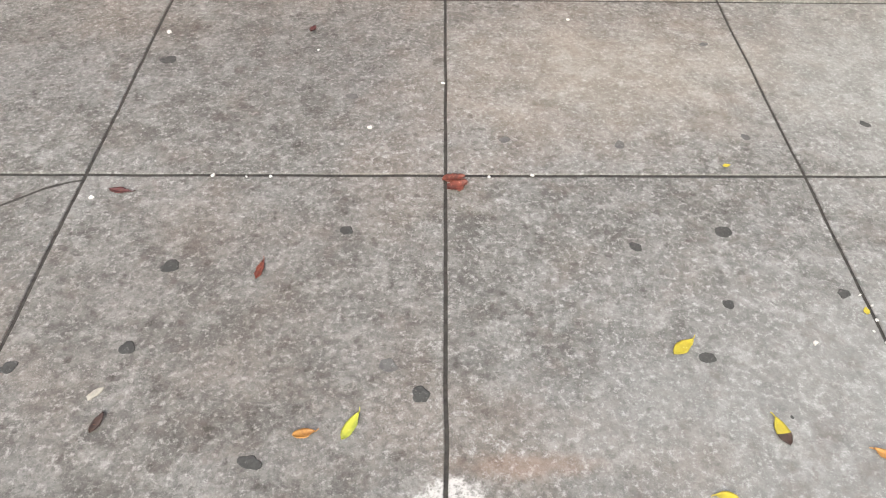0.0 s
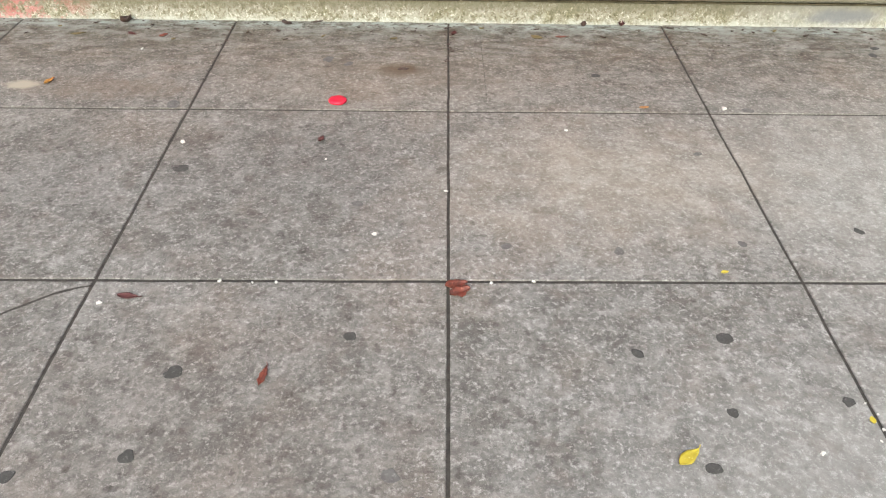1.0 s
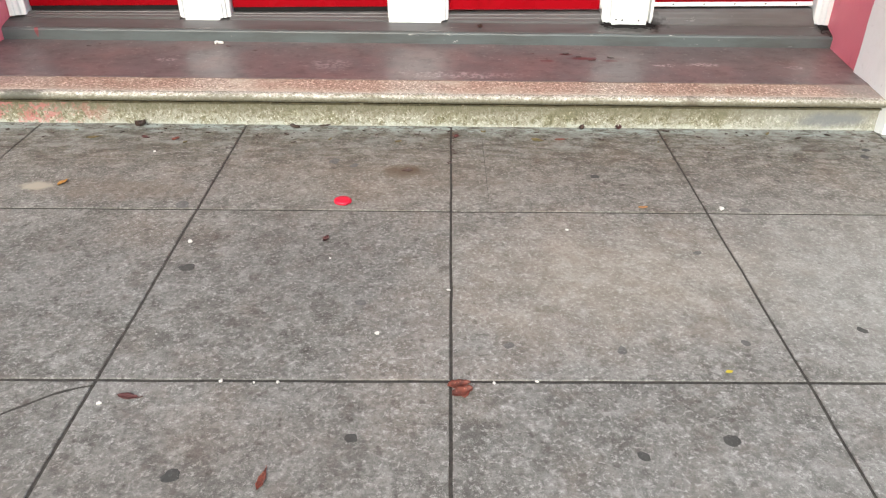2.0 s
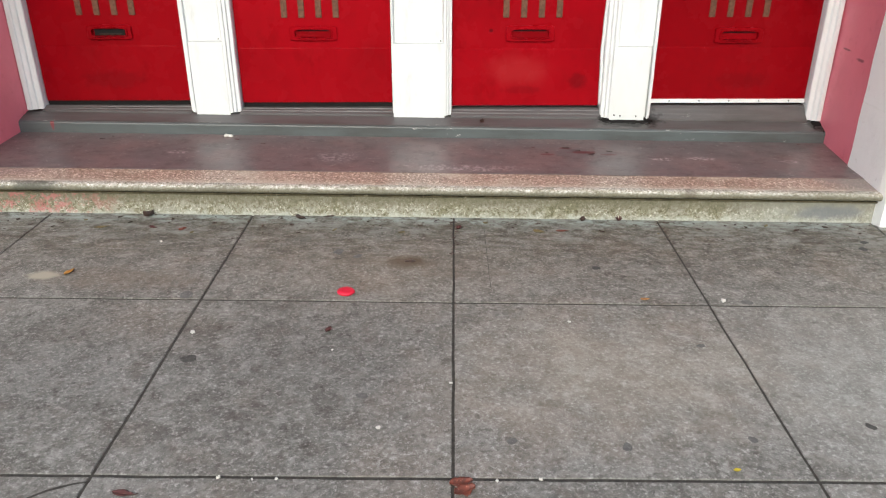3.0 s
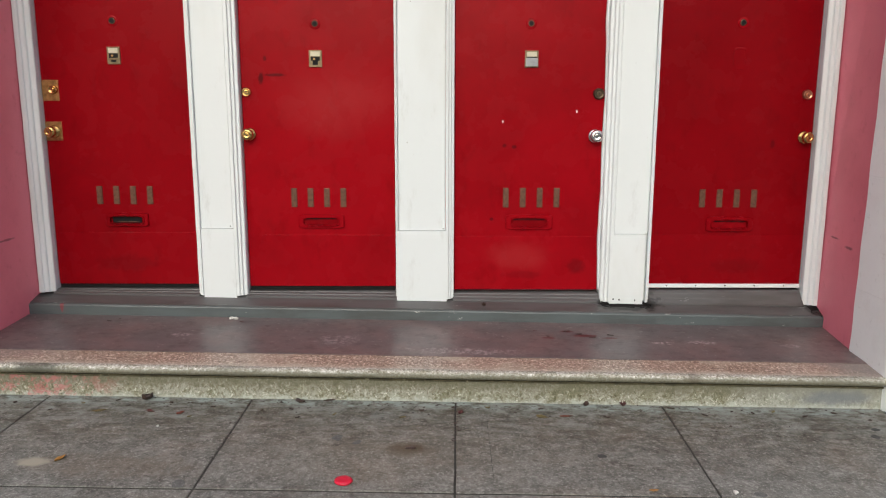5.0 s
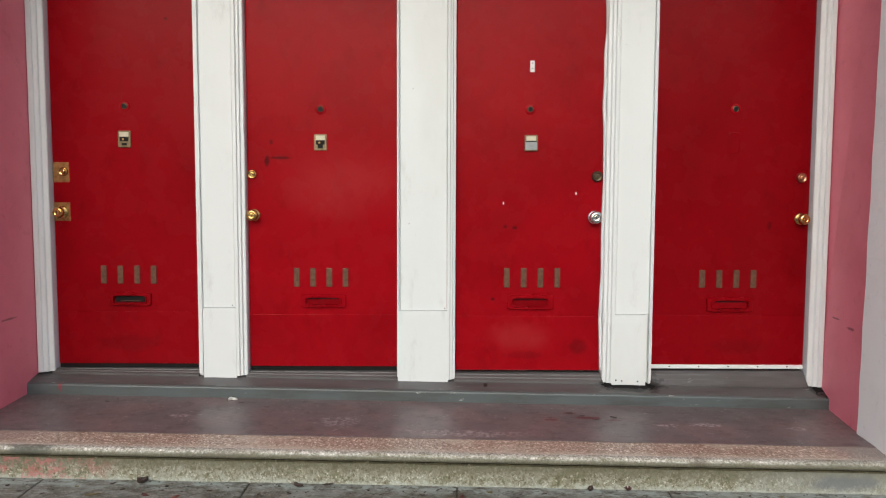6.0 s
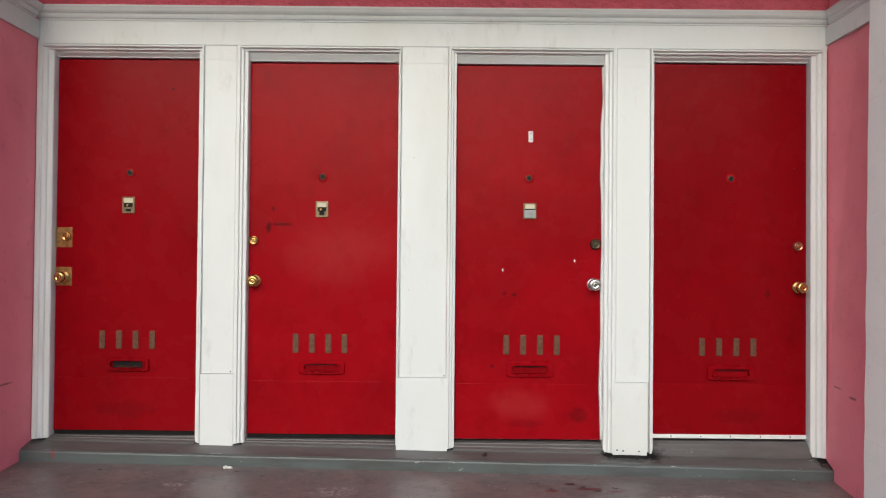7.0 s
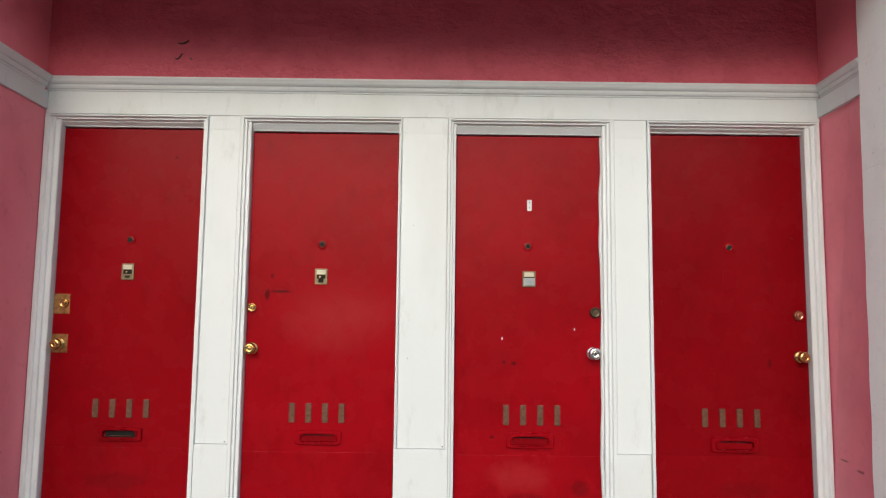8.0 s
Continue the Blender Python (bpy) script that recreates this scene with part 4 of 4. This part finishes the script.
        bm = extrude([(-0.007, 2.612), (-0.009, 2.590), (-0.004, 2.584), (0.006, 2.584), (0.009, 2.592), (0.008, 2.612)], [0.34 + 2.06 * k / 90 for k in range(91)],
                     lambda z, a, y: (x1 - 0.004 + a + 0.010 * noise.noise((z * 2.4, 7, 1)) + 0.004 * noise.noise((z * 7, 2, 1)), y - 0.004 * noise.noise((z * 3, 1, 9)), z))
        part("edge_strip", bm, WHITE, door, "warped white weather strip coming loose", True)
    else:
        deadbolt(door, 1.939, 1.415, 0.028, COPPER, "coppery cylinder lock")
        knob(door, 1.942, 1.188, 0.036, BRASS, "round brass door knob")
        strip = part("bottom_strip", box(x0 + 0.004, x1 - 0.004, DOOR_Y - 0.008, DOOR_Y + 0.003, z0 + 0.002, z0 + 0.024, 0.0025), WHITE, door, "white screwed weather strip")
        for k in range(5):
            part("screw", turned([(0.004, 0.006), (0.004, 0.0092), (0.002, 0.010)], (x0 + 0.11 + 0.165 * k, DOOR_Y, z0 + 0.014), 10), DARK, strip)

# strike marks on the casings
part_label = "dark strike plate in the white casing"
strike = tagged(part("strike_plate", box(-2.205, -2.196, 2.571, 2.58, 1.755, 1.815, 0.002), BRONZE), part_label, "strike plate")


# ---- litter on the pavement and the step ----
def leaf_material(name, a, b, vein, rough=0.5):
    p = Paint(name, a, rough)
    p.blend(p.span(p.noise(55, 4, 0.6), 0.42, 0.66), b)
    p.blend(p.span(p.noise(130, 3), 0.62, 0.72), vein)
    p.rise(p.noise(160, 3), 0.3, 0.001)
    return p.done()


YELLOW = leaf_material("yellow_leaf", (0.44, 0.36, 0.02), (0.36, 0.29, 0.02), (0.5, 0.44, 0.10))
LIME = leaf_material("yellow_green_leaf", (0.42, 0.42, 0.04), (0.30, 0.33, 0.04), (0.52, 0.5, 0.15))
ORANGE = leaf_material("orange_leaf", (0.38, 0.19, 0.04), (0.25, 0.11, 0.025), (0.30, 0.12, 0.02))
RUST = leaf_material("rust_red_leaf", (0.18, 0.046, 0.026), (0.10, 0.028, 0.018), (0.36, 0.15, 0.09))
MAROON = leaf_material("maroon_leaf", (0.085, 0.028, 0.026), (0.05, 0.017, 0.016), (0.15, 0.07, 0.05))
BROWN = leaf_material("dry_brown_leaf", (0.055, 0.032, 0.024), (0.03, 0.018, 0.014), (0.12, 0.06, 0.035))
OLIVE = leaf_material("olive_leaf", (0.17, 0.13, 0.05), (0.10, 0.08, 0.03), (0.2, 0.16, 0.08))
PALE = plain("pale_chip", (0.40, 0.37, 0.31), 0.8, 0.0, 0.2, 80, 0.2)
PEBBLE = plain("white_pebble", (0.66, 0.64, 0.60), 0.7, 0.0, 0.15, 80, 0.2)
LID = plain("bright_red_plastic", (0.58, 0.010, 0.040), 0.35, 0.0, 0.1, 30, 0.05)


def porch_z(y):
    return 0.1705 + (y - 1.922) * 0.0535


def lay(x, y, lift=0.0):
    if y < STEP_FOOT:
        return ground_z(x) + lift
    return porch_z(y) - SLOPE * x + lift


def leaf(name, x, y, length, width, turn, material, label, curl=0.25, tip=None, group="fallen leaves", lobes=0.0, seed=1, stem=True, lift=0.0015):
    """A leaf blade with a folded midrib, curled edges, thickness and a stalk."""
    bm = bmesh.new()
    n, m = 12, 6
    top = []
    for i in range(n + 1):
        u = i / n
        half = width / 2 * max(math.sin(math.pi * u ** 0.85) ** 0.8, 0.02) * (1 + lobes * noise.noise((u * 6, seed, 2)))
        row = []
        for j in range(m + 1):
            s = 2 * j / m - 1
            lift_z = curl * width * (0.45 * abs(s) ** 1.4 + 0.5 * (u - 0.5) ** 2 * 2) * (1 + 0.6 * noise.noise((u * 3, s, seed)))
            row.append((length * (u - 0.5), s * half + 0.06 * width * noise.noise((u * 4, s * 2, seed + 5)), max(lift_z, 0)))
        top.append(row)
    thick = 0.0009
    va = [[bm.verts.new((a, b, c + thick)) for a, b, c in row] for row in top]
    vb = [[bm.verts.new((a, b, c)) for a, b, c in row] for row in top]
    for i in range(n):
        for j in range(m):
            bm.faces.new((va[i][j], va[i + 1][j], va[i + 1][j + 1], va[i][j + 1]))
            bm.faces.new((vb[i][j], vb[i][j + 1], vb[i + 1][j + 1], vb[i + 1][j]))
    for i in range(n):
        bm.faces.new((va[i][0], vb[i][0], vb[i + 1][0], va[i + 1][0]))
        bm.faces.new((va[i][m], va[i + 1][m], vb[i + 1][m], vb[i][m]))
    for j in range(m):
        bm.faces.new((va[0][j], va[0][j + 1], vb[0][j + 1], vb[0][j]))
        bm.faces.new((va[n][j], vb[n][j], vb[n][j + 1], va[n][j + 1]))
    root = thing(name, label, "leaf", group, at=(x, y, lay(x, y, lift)))
    root.rotation_euler = (0, radians(0.9), radians(turn))
    if stem:
        part("stalk", extrude([(-0.0008, 0.0), (0.0008, 0.0), (0.0008, 0.0016), (-0.0008, 0.0016)], [0, 0.4, 0.8, 1.0],
             lambda s, a, b: (length * 0.49 + s * length * 0.18, a + 0.004 * s * s, b + curl * width * 0.22 + 0.001 * s)), material, root)
    blade = part("blade", bm, material, root, smooth=True)
    if tip:
        blade.data.materials.append(tip)
        for f in blade.data.polygons:
            if f.center.x + 0.004 * noise.noise((f.center.x * 90, f.center.y * 90, 1)) < -0.004:
                f.material_index = 1
    return root


leaf("leaf", 0.474, -0.539, 0.062, 0.027, 38, YELLOW, "yellow fallen leaf lying flat on the pavement", 0.12)
leaf("leaf", 0.611, -0.735, 0.062, 0.027, 97, YELLOW, "yellow fallen leaf with a brown dried half", 0.2, tip=BROWN, seed=3)
leaf("leaf", -0.191, -0.719, 0.064, 0.022, 64, LIME, "narrow yellow green leaf on the concrete", 0.3, seed=4)
leaf("leaf", -0.275, -0.734, 0.042, 0.020, 12, ORANGE, "curled orange brown leaf on the concrete", 0.4, seed=5)
leaf("leaf", 0.892, -0.447, 0.020, 0.013, 80, YELLOW, "small yellow leaf scrap beside a joint", 0.3, seed=6, stem=False)
leaf("leaf", 0.782, -0.785, 0.040, 0.020, 140, ORANGE, "curled orange leaf on the concrete", 0.4, seed=7)
leaf("leaf", 0.470, -0.862, 0.040, 0.020, 170, YELLOW, "yellow leaf on the concrete", 0.2, seed=8)
leaf("leaf", 0.730, 0.042, 0.022, 0.012, 10, YELLOW, "tiny yellow leaf scrap", 0.3, seed=9, stem=False)
leaf("leaf", 0.020, -0.014, 0.060, 0.036, 12, RUST, "crumpled rust red leaf over the joint crossing", 0.3, lobes=0.5, seed=10, stem=False)
leaf("leaf", 0.028, -0.046, 0.058, 0.040, 25, RUST, "crumpled rust red leaf over the joint crossing", 0.35, lobes=0.6, seed=11, stem=False, lift=0.004)
leaf("leaf", -0.798, -0.061, 0.056, 0.022, -8, MAROON, "dark maroon leaf on the concrete", 0.25, lobes=0.4, seed=12)
leaf("leaf", -0.417, -0.325, 0.060, 0.017, 82, RUST, "twisted rust red leaf on the concrete", 0.5, lobes=0.4, seed=13)
leaf("leaf", -0.657, -0.708, 0.046, 0.018, 75, BROWN, "dark dried leaf on the concrete", 0.3, seed=14, stem=False)
leaf("leaf", -1.471, 1.140, 0.052, 0.022, 72, ORANGE, "yellow brown curled leaf on the pavement", 0.5, seed=15)
leaf("leaf", -1.373, 1.735, 0.048, 0.040, 30, BROWN, "crumpled dark brown leaf at the foot of the step", 1.1, lobes=0.5, seed=16)
leaf("leaf", -0.675, 1.732, 0.050, 0.030, -20, BROWN, "crumpled dark brown leaf at the foot of the step", 0.7, lobes=0.5, seed=17)
leaf("leaf", -0.547, 1.760, 0.055, 0.020, 20, BROWN, "crumpled dark brown leaf at the foot of the step", 0.3, seed=18)
leaf("leaf", 0.636, 1.752, 0.045, 0.028, 60, BROWN, "crumpled dark brown leaf at the foot of the step", 0.8, lobes=0.5, seed=19)
leaf("leaf", 0.806, 1.757, 0.042, 0.030, 80, MAROON, "crumpled dark brown leaf at the foot of the step", 0.9, lobes=0.5, seed=20)
leaf("leaf", 0.411, 1.614, 0.050, 0.034, -25, OLIVE, "dull olive leaf flat on the pavement", 0.15, seed=21)
leaf("leaf", 0.519, 1.624, 0.052, 0.018, 5, RUST, "thin rust red leaf flat on the pavement", 0.15, seed=22)
leaf("leaf", -0.409, 0.722, 0.034, 0.022, 70, MAROON, "small dark maroon scrap of leaf", 0.5, lobes=0.4, seed=23)
leaf("leaf", 0.730, 0.974, 0.036, 0.016, 5, ORANGE, "small orange scrap in the joint", 0.2, seed=24, stem=False)
leaf("leaf", -1.538, 1.602, 0.055, 0.020, 20, OLIVE, "dull yellow leaf flat on the pavement", 0.1, seed=25)
leaf("leaf", -1.310, 1.603, 0.036, 0.022, -30, MAROON, "small dark maroon scrap of leaf", 0.4, lobes=0.4, seed=26)
leaf("leaf", -1.173, 1.588, 0.036, 0.026, 50, RUST, "small rust red scrap of leaf", 0.3, lobes=0.4, seed=27)
leaf("leaf", 0.055, 1.640, 0.040, 0.026, 70, MAROON, "small dark scrap of leaf in the joint", 0.5, lobes=0.4, seed=28)

rng = random.Random(4)
scraps = [(-0.758, 1.723), (-0.827, 1.632), (-0.655, 1.559), (-1.943, 1.675), (-1.639, 1.679), (1.288, 1.703), (1.378, 1.690), (1.34, 1.720), (-0.36, 1.70), (-0.30, 1.655), (0.18, 1.70), (0.42, 1.70), (1.02, 1.73),
          (-1.05, 1.66), (-0.98, 1.70), (-1.25, 1.70), (-1.75, 1.60), (0.95, 1.60), (1.60, 1.66), (1.75, 1.70), (-1.86, 1.62), (-1.50, 1.72), (-1.43, 1.66), (-0.90, 1.68), (-0.70, 1.65), (-0.50, 1.60), (-0.12, 1.66), (-0.05, 1.72), (0.30, 1.655), (0.70, 1.62), (1.15, 1.66), (1.48, 1.71), (1.88, 1.71), (-1.12, 1.55), (-0.20, 1.58)]
for x, y in scraps:
    leaf("leaf_scrap", x, y, rng.uniform(0.012, 0.034), rng.uniform(0.007, 0.017), rng.uniform(-60, 60), rng.choice([BROWN, BROWN, BROWN, BROWN, BROWN, OLIVE]), "tiny dry leaf scrap near the step", 0.55, group="leaf scraps", lobes=0.5, seed=rng.randint(30, 99), stem=False)
for x, y, s in ((-1.80, 2.34, 0.05), (-1.76, 2.38, 0.03), (-1.10, 2.36, 0.05), (0.46, 2.30, 0.035), (0.63, 2.30, 0.06), (0.69, 2.26, 0.05), (0.75, 2.21, 0.07), (0.85, 2.25, 0.06), (0.52, 2.22, 0.03), (1.90, 2.40, 0.03), (-0.95, 2.30, 0.04)):
    leaf("leaf_scrap", x, y, s * 0.6, s * 0.26, rng.uniform(-30, 30), rng.choice([MAROON, BROWN]), "dark dried petal stuck to the porch floor", 0.12, group="scraps on the porch", lobes=0.5, seed=rng.randint(30, 99), stem=False)
r = leaf("leaf_scrap", 0.20, 2.49, 0.032, 0.024, 70, BROWN, "dark crumpled scrap on the door sill", 1.0, group="scraps on the porch", lobes=0.5, seed=44, stem=False)
r.location.z = 0.272 - SLOPE * 0.20


def blob(name, x, y, rx, ry, h, material, label, category, group="", seed=0.0, rough=0.2, turn=0.0, dome=True):
    """A low uneven disc that lies on the pavement or the porch."""
    bm = bmesh.new()
    n = 22
    rings = []
    for f, z in ((1.0, 0.0), (0.98, 0.55), (0.80, 1.0 if dome else 0.75), (0.42, 1.0 if dome else 0.7)):
        ring = []
        for k in range(n):
            a = 2 * math.pi * k / n
            g = 1 + rough * noise.noise((math.cos(a) * 1.3, math.sin(a) * 1.3, seed))
            ring.append(bm.verts.new((rx * f * g * math.cos(a), ry * f * g * math.sin(a), h * z)))
        rings.append(ring)
    for r0, r1 in zip(rings, rings[1:]):
        for k in range(n):
            j = (k + 1) % n
            bm.faces.new((r0[k], r0[j], r1[j], r1[k]))
    bm.faces.new(rings[0][::-1])
    bm.faces.new(rings[-1])
    ob = part(name, bm, material, smooth=True)
    ob.location = (x, y, lay(x, y, 0.0004))
    ob.rotation_euler = (0, radians(0.9), radians(turn))
    return tagged(ob, label, category, group)


gum_dark = [(-0.823, 0.539, 0.030), (-0.619, -0.311, 0.026), (-0.237, -0.197, 0.018), (-0.061, -0.649, 0.021), (-0.366, -0.788, 0.024), (-0.868, -0.583, 0.021), (-0.650, -0.535, 0.019), (0.653, -0.202, 0.022),
            (0.433, -0.251, 0.018), (0.518, -0.566, 0.019), (0.864, -0.395, 0.017), (0.600, -0.425, 0.015), (1.175, 0.228, 0.018), (0.603, 1.243, 0.022), (1.847, 1.538, 0.020), (1.805, 1.464, 0.020), (0.641, -0.704, 0.005)]
gum_pale = [(-0.259, 0.351, 0.018), (0.161, 0.151, 0.017), (0.469, 0.131, 0.017), (0.820, 0.166, 0.015), (-0.125, -0.581, 0.020), (1.106, 0.961, 0.022), (0.833, 0.650, 0.014), (-0.370, 1.330, 0.020), (-0.455, 1.370, 0.026), (-0.963, 0.967, 0.030)]
for k, (x, y, s) in enumerate(gum_dark):
    blob("gum_spot", x, y, s * 0.90, s * (0.62 + 0.08 * (k % 4)), 0.0005, GUM, "flat dark trodden gum spot on the pavement", "gum spot", "gum spots", k * 3.1, 0.40, k * 40)
for k, (x, y, s) in enumerate(gum_pale):
    blob("gum_spot", x, y, s, s * 0.8, 0.0004, PALE_GUM, "faint worn gum spot on the pavement", "gum spot", "gum spots", k * 2.3 + 60, 0.35, k * 33)
lid = blob("red_lid", -0.382, 1.005, 0.034, 0.032, 0.011, LID, "bright red round plastic lid lying on the pavement", "lid", seed=3, rough=0.12)
pebbles = [(-0.201, 0.201, 0.007), (-0.585, -0.002, 0.006), (-0.50, -0.006, 0.004), (-0.44, -0.004, 0.005), (-0.86, -0.085, 0.007), (1.020, 0.968, 0.010), (-0.86, 0.70, 0.009), (0.42, 0.80, 0.006), (0.75, -0.53, 0.006), (0.11, -0.004, 0.005), (0.22, 0.002, 0.005), (-0.38, 0.60, 0.004), (-1.22, 1.45, 0.007), (1.86, 1.36, 0.008), (0.0, 0.42, 0.005), (0.898, -0.40, 0.003), (0.905, -0.47, 0.004), (0.886, -0.50, 0.003), (0.912, -0.43, 0.003), (0.90, -0.53, 0.004)]
for k, (x, y, s) in enumerate(pebbles):
    blob("pebble", x, y, s, s * 0.7, s * 0.7, PEBBLE, "small white stone chip on the pavement", "pebble", "stone chips", k * 1.7, 0.7, k * 50)
blob("pale_chip", -0.681, -0.644, 0.020, 0.007, 0.003, PALE, "pale flat chip of wood", "chip", seed=5, rough=0.5, turn=50)
blob("gum_spot", -0.150, 1.285, 0.020, 0.014, 0.002, BROWN, "dark brown sticky spot on the pavement", "gum spot", "gum spots", 71, 0.5)
paper = blob("paper_scrap", -1.165, 2.405, 0.020, 0.012, 0.012, PEBBLE, "torn scrap of white paper on the porch floor", "paper", seed=9, rough=1.3)

# crumbs of dirt and dry leaf swept against the step and into the joints
rng = random.Random(11)
bm = bmesh.new()
for k in range(620):
    y = STEP_FOOT - 0.008 - abs(rng.gauss(0, 0.11))
    x = rng.uniform(-2.2, 2.05)
    if k % 5 == 0:
        y = rng.uniform(1.35, 1.77)
        x = rng.choice((0.034, 0.034, 0.985, 0.985, -0.902)) + rng.gauss(0, 0.012)
    if noise.noise((x * 2.3, y * 3, 5)) < -0.05 and k % 5:
        continue
    r = rng.uniform(0.0012, 0.0042) * (1.5 if k % 11 == 0 else 1.0)
    turn = rng.uniform(0, 3.1)
    ring = []
    for j in range(5):
        a = 2 * math.pi * j / 5 + turn
        g = r * rng.uniform(0.6, 1.5)
        ring.append(bm.verts.new((x + 1.5 * g * math.cos(a), y + g * math.sin(a), ground_z(x) + 0.0004)))
    top = bm.verts.new((x, y, ground_z(x) + r * rng.uniform(0.4, 1.1)))
    for j in range(5):
        bm.faces.new((ring[j], ring[(j + 1) % 5], top))
    bm.faces.new(ring[::-1])
tagged(part("crumbs", bm, BROWN), "dark dry crumbs swept against the foot of the step", "debris", kind="stuff")

# ---- pavement slabs, last ----
pavement = thing("pavement", "grey concrete pavement of square slabs with dirty joints", "pavement", kind="structure")
# each joint line across the pavement: x at y = 0 and at y = 1.8
JOINTS = [(-8.26, -8.3), (-7.34, -7.38), (-6.42, -6.46), (-5.5, -5.54), (-4.58, -4.62), (-3.66, -3.70), (-2.73, -2.78), (-1.805, -1.835), (-0.902, -0.902), (0.0, 0.036), (0.923, 0.990), (1.86, 2.007), (2.78, 2.95), (3.70, 3.86), (4.62, 4.78), (5.54, 5.7), (6.46, 6.62), (7.38, 7.54)]
ROWS_Y = [-3.70, -2.77, -1.85, -0.925, 0.004, 0.935, STEP_FOOT + 0.004]
GAP, GAP_Y = 0.0042, 0.0058


def joint_x(k, y):
    a, b = JOINTS[k]
    return a + (b - a) * y / 1.8


def wander(x, y, axis):
    return 0.0022 * noise.noise((x * 6, y * 6, axis)) + 0.001 * noise.noise((x * 25, y * 25, axis + 3))


for k in range(len(JOINTS) - 1):
    for j in range(len(ROWS_Y) - 1):
        y0, y1 = ROWS_Y[j] + GAP_Y, ROWS_Y[j + 1] - (GAP_Y if j < len(ROWS_Y) - 2 else 0)
        near = 6 < k < 12 and j > 1
        n = 24 if near else 4
        rim = []
        for e in range(4):
            for s in range(n):
                u = s / n
                if e == 0:
                    y = y0
                    x = joint_x(k, y) + GAP + u * (joint_x(k + 1, y) - joint_x(k, y) - 2 * GAP)
                elif e == 1:
                    y = y0 + u * (y1 - y0)
                    x = joint_x(k + 1, y) - GAP
                elif e == 2:
                    y = y1
                    x = joint_x(k + 1, y) - GAP - u * (joint_x(k + 1, y) - joint_x(k, y) - 2 * GAP)
                else:
                    y = y1 - u * (y1 - y0)
                    x = joint_x(k, y) + GAP
                rim.append((x + wander(x, y, 1), y + wander(x, y, 8)))
        cx, cy = sum(p[0] for p in rim) / len(rim), sum(p[1] for p in rim) / len(rim)
        bm = bmesh.new()
        loops = []
        for inset, dz in ((0.0, -0.09), (0.0, -0.0025), (0.0010, -0.0008), (0.003, 0.0)):
            loop = []
            for x, y in rim:
                ix, iy = x + (cx - x) * inset / 0.46, y + (cy - y) * inset / 0.46
                loop.append(bm.verts.new((ix, iy, ground_z(ix) + dz)))
            loops.append(loop)
        for r0, r1 in zip(loops, loops[1:]):
            for s in range(len(r0)):
                q = (s + 1) % len(r0)
                bm.faces.new((r0[s], r0[q], r1[q], r1[s]))
        bm.faces.new(loops[-1])
        part("slab", bm, CONCRETE, pavement)

# a crack that runs from a joint crossing
line = [(-0.897, -0.019), (-0.93, -0.027), (-0.96, -0.040), (-0.985, -0.052), (-1.015, -0.075), (-1.04, -0.094), (-1.067, -0.114), (-1.10, -0.142), (-1.16, -0.176), (-1.23, -0.20)]
part("seam", extrude([(-0.0007, -0.004), (0.0007, -0.004), (0.0007, 0.0003), (-0.0007, 0.0003)], [1.02 + 0.60 * k / 12 for k in range(13)], lambda y, a, z: (0.162 + 0.012 * (y - 1.0) + a + 0.002 * rag(y), y, ground_z(0.16) + z)), JOINT, pavement, "faint cut line in one slab")
bm = bmesh.new()
rows = []
for k, (x, y) in enumerate(line):
    w = 0.0036 + 0.0016 * noise.noise((k * 1.7, 0, 0))
    rows.append([bm.verts.new((x + dx, y + dy, ground_z(x) + 0.0006)) for dx, dy in ((-w * 0.5, w), (w * 0.5, -w))])
for a, b in zip(rows, rows[1:]):
    bm.faces.new((a[0], a[1], b[1], b[0]))
part("crack", bm, JOINT, pavement, "thin dark crack in the concrete")
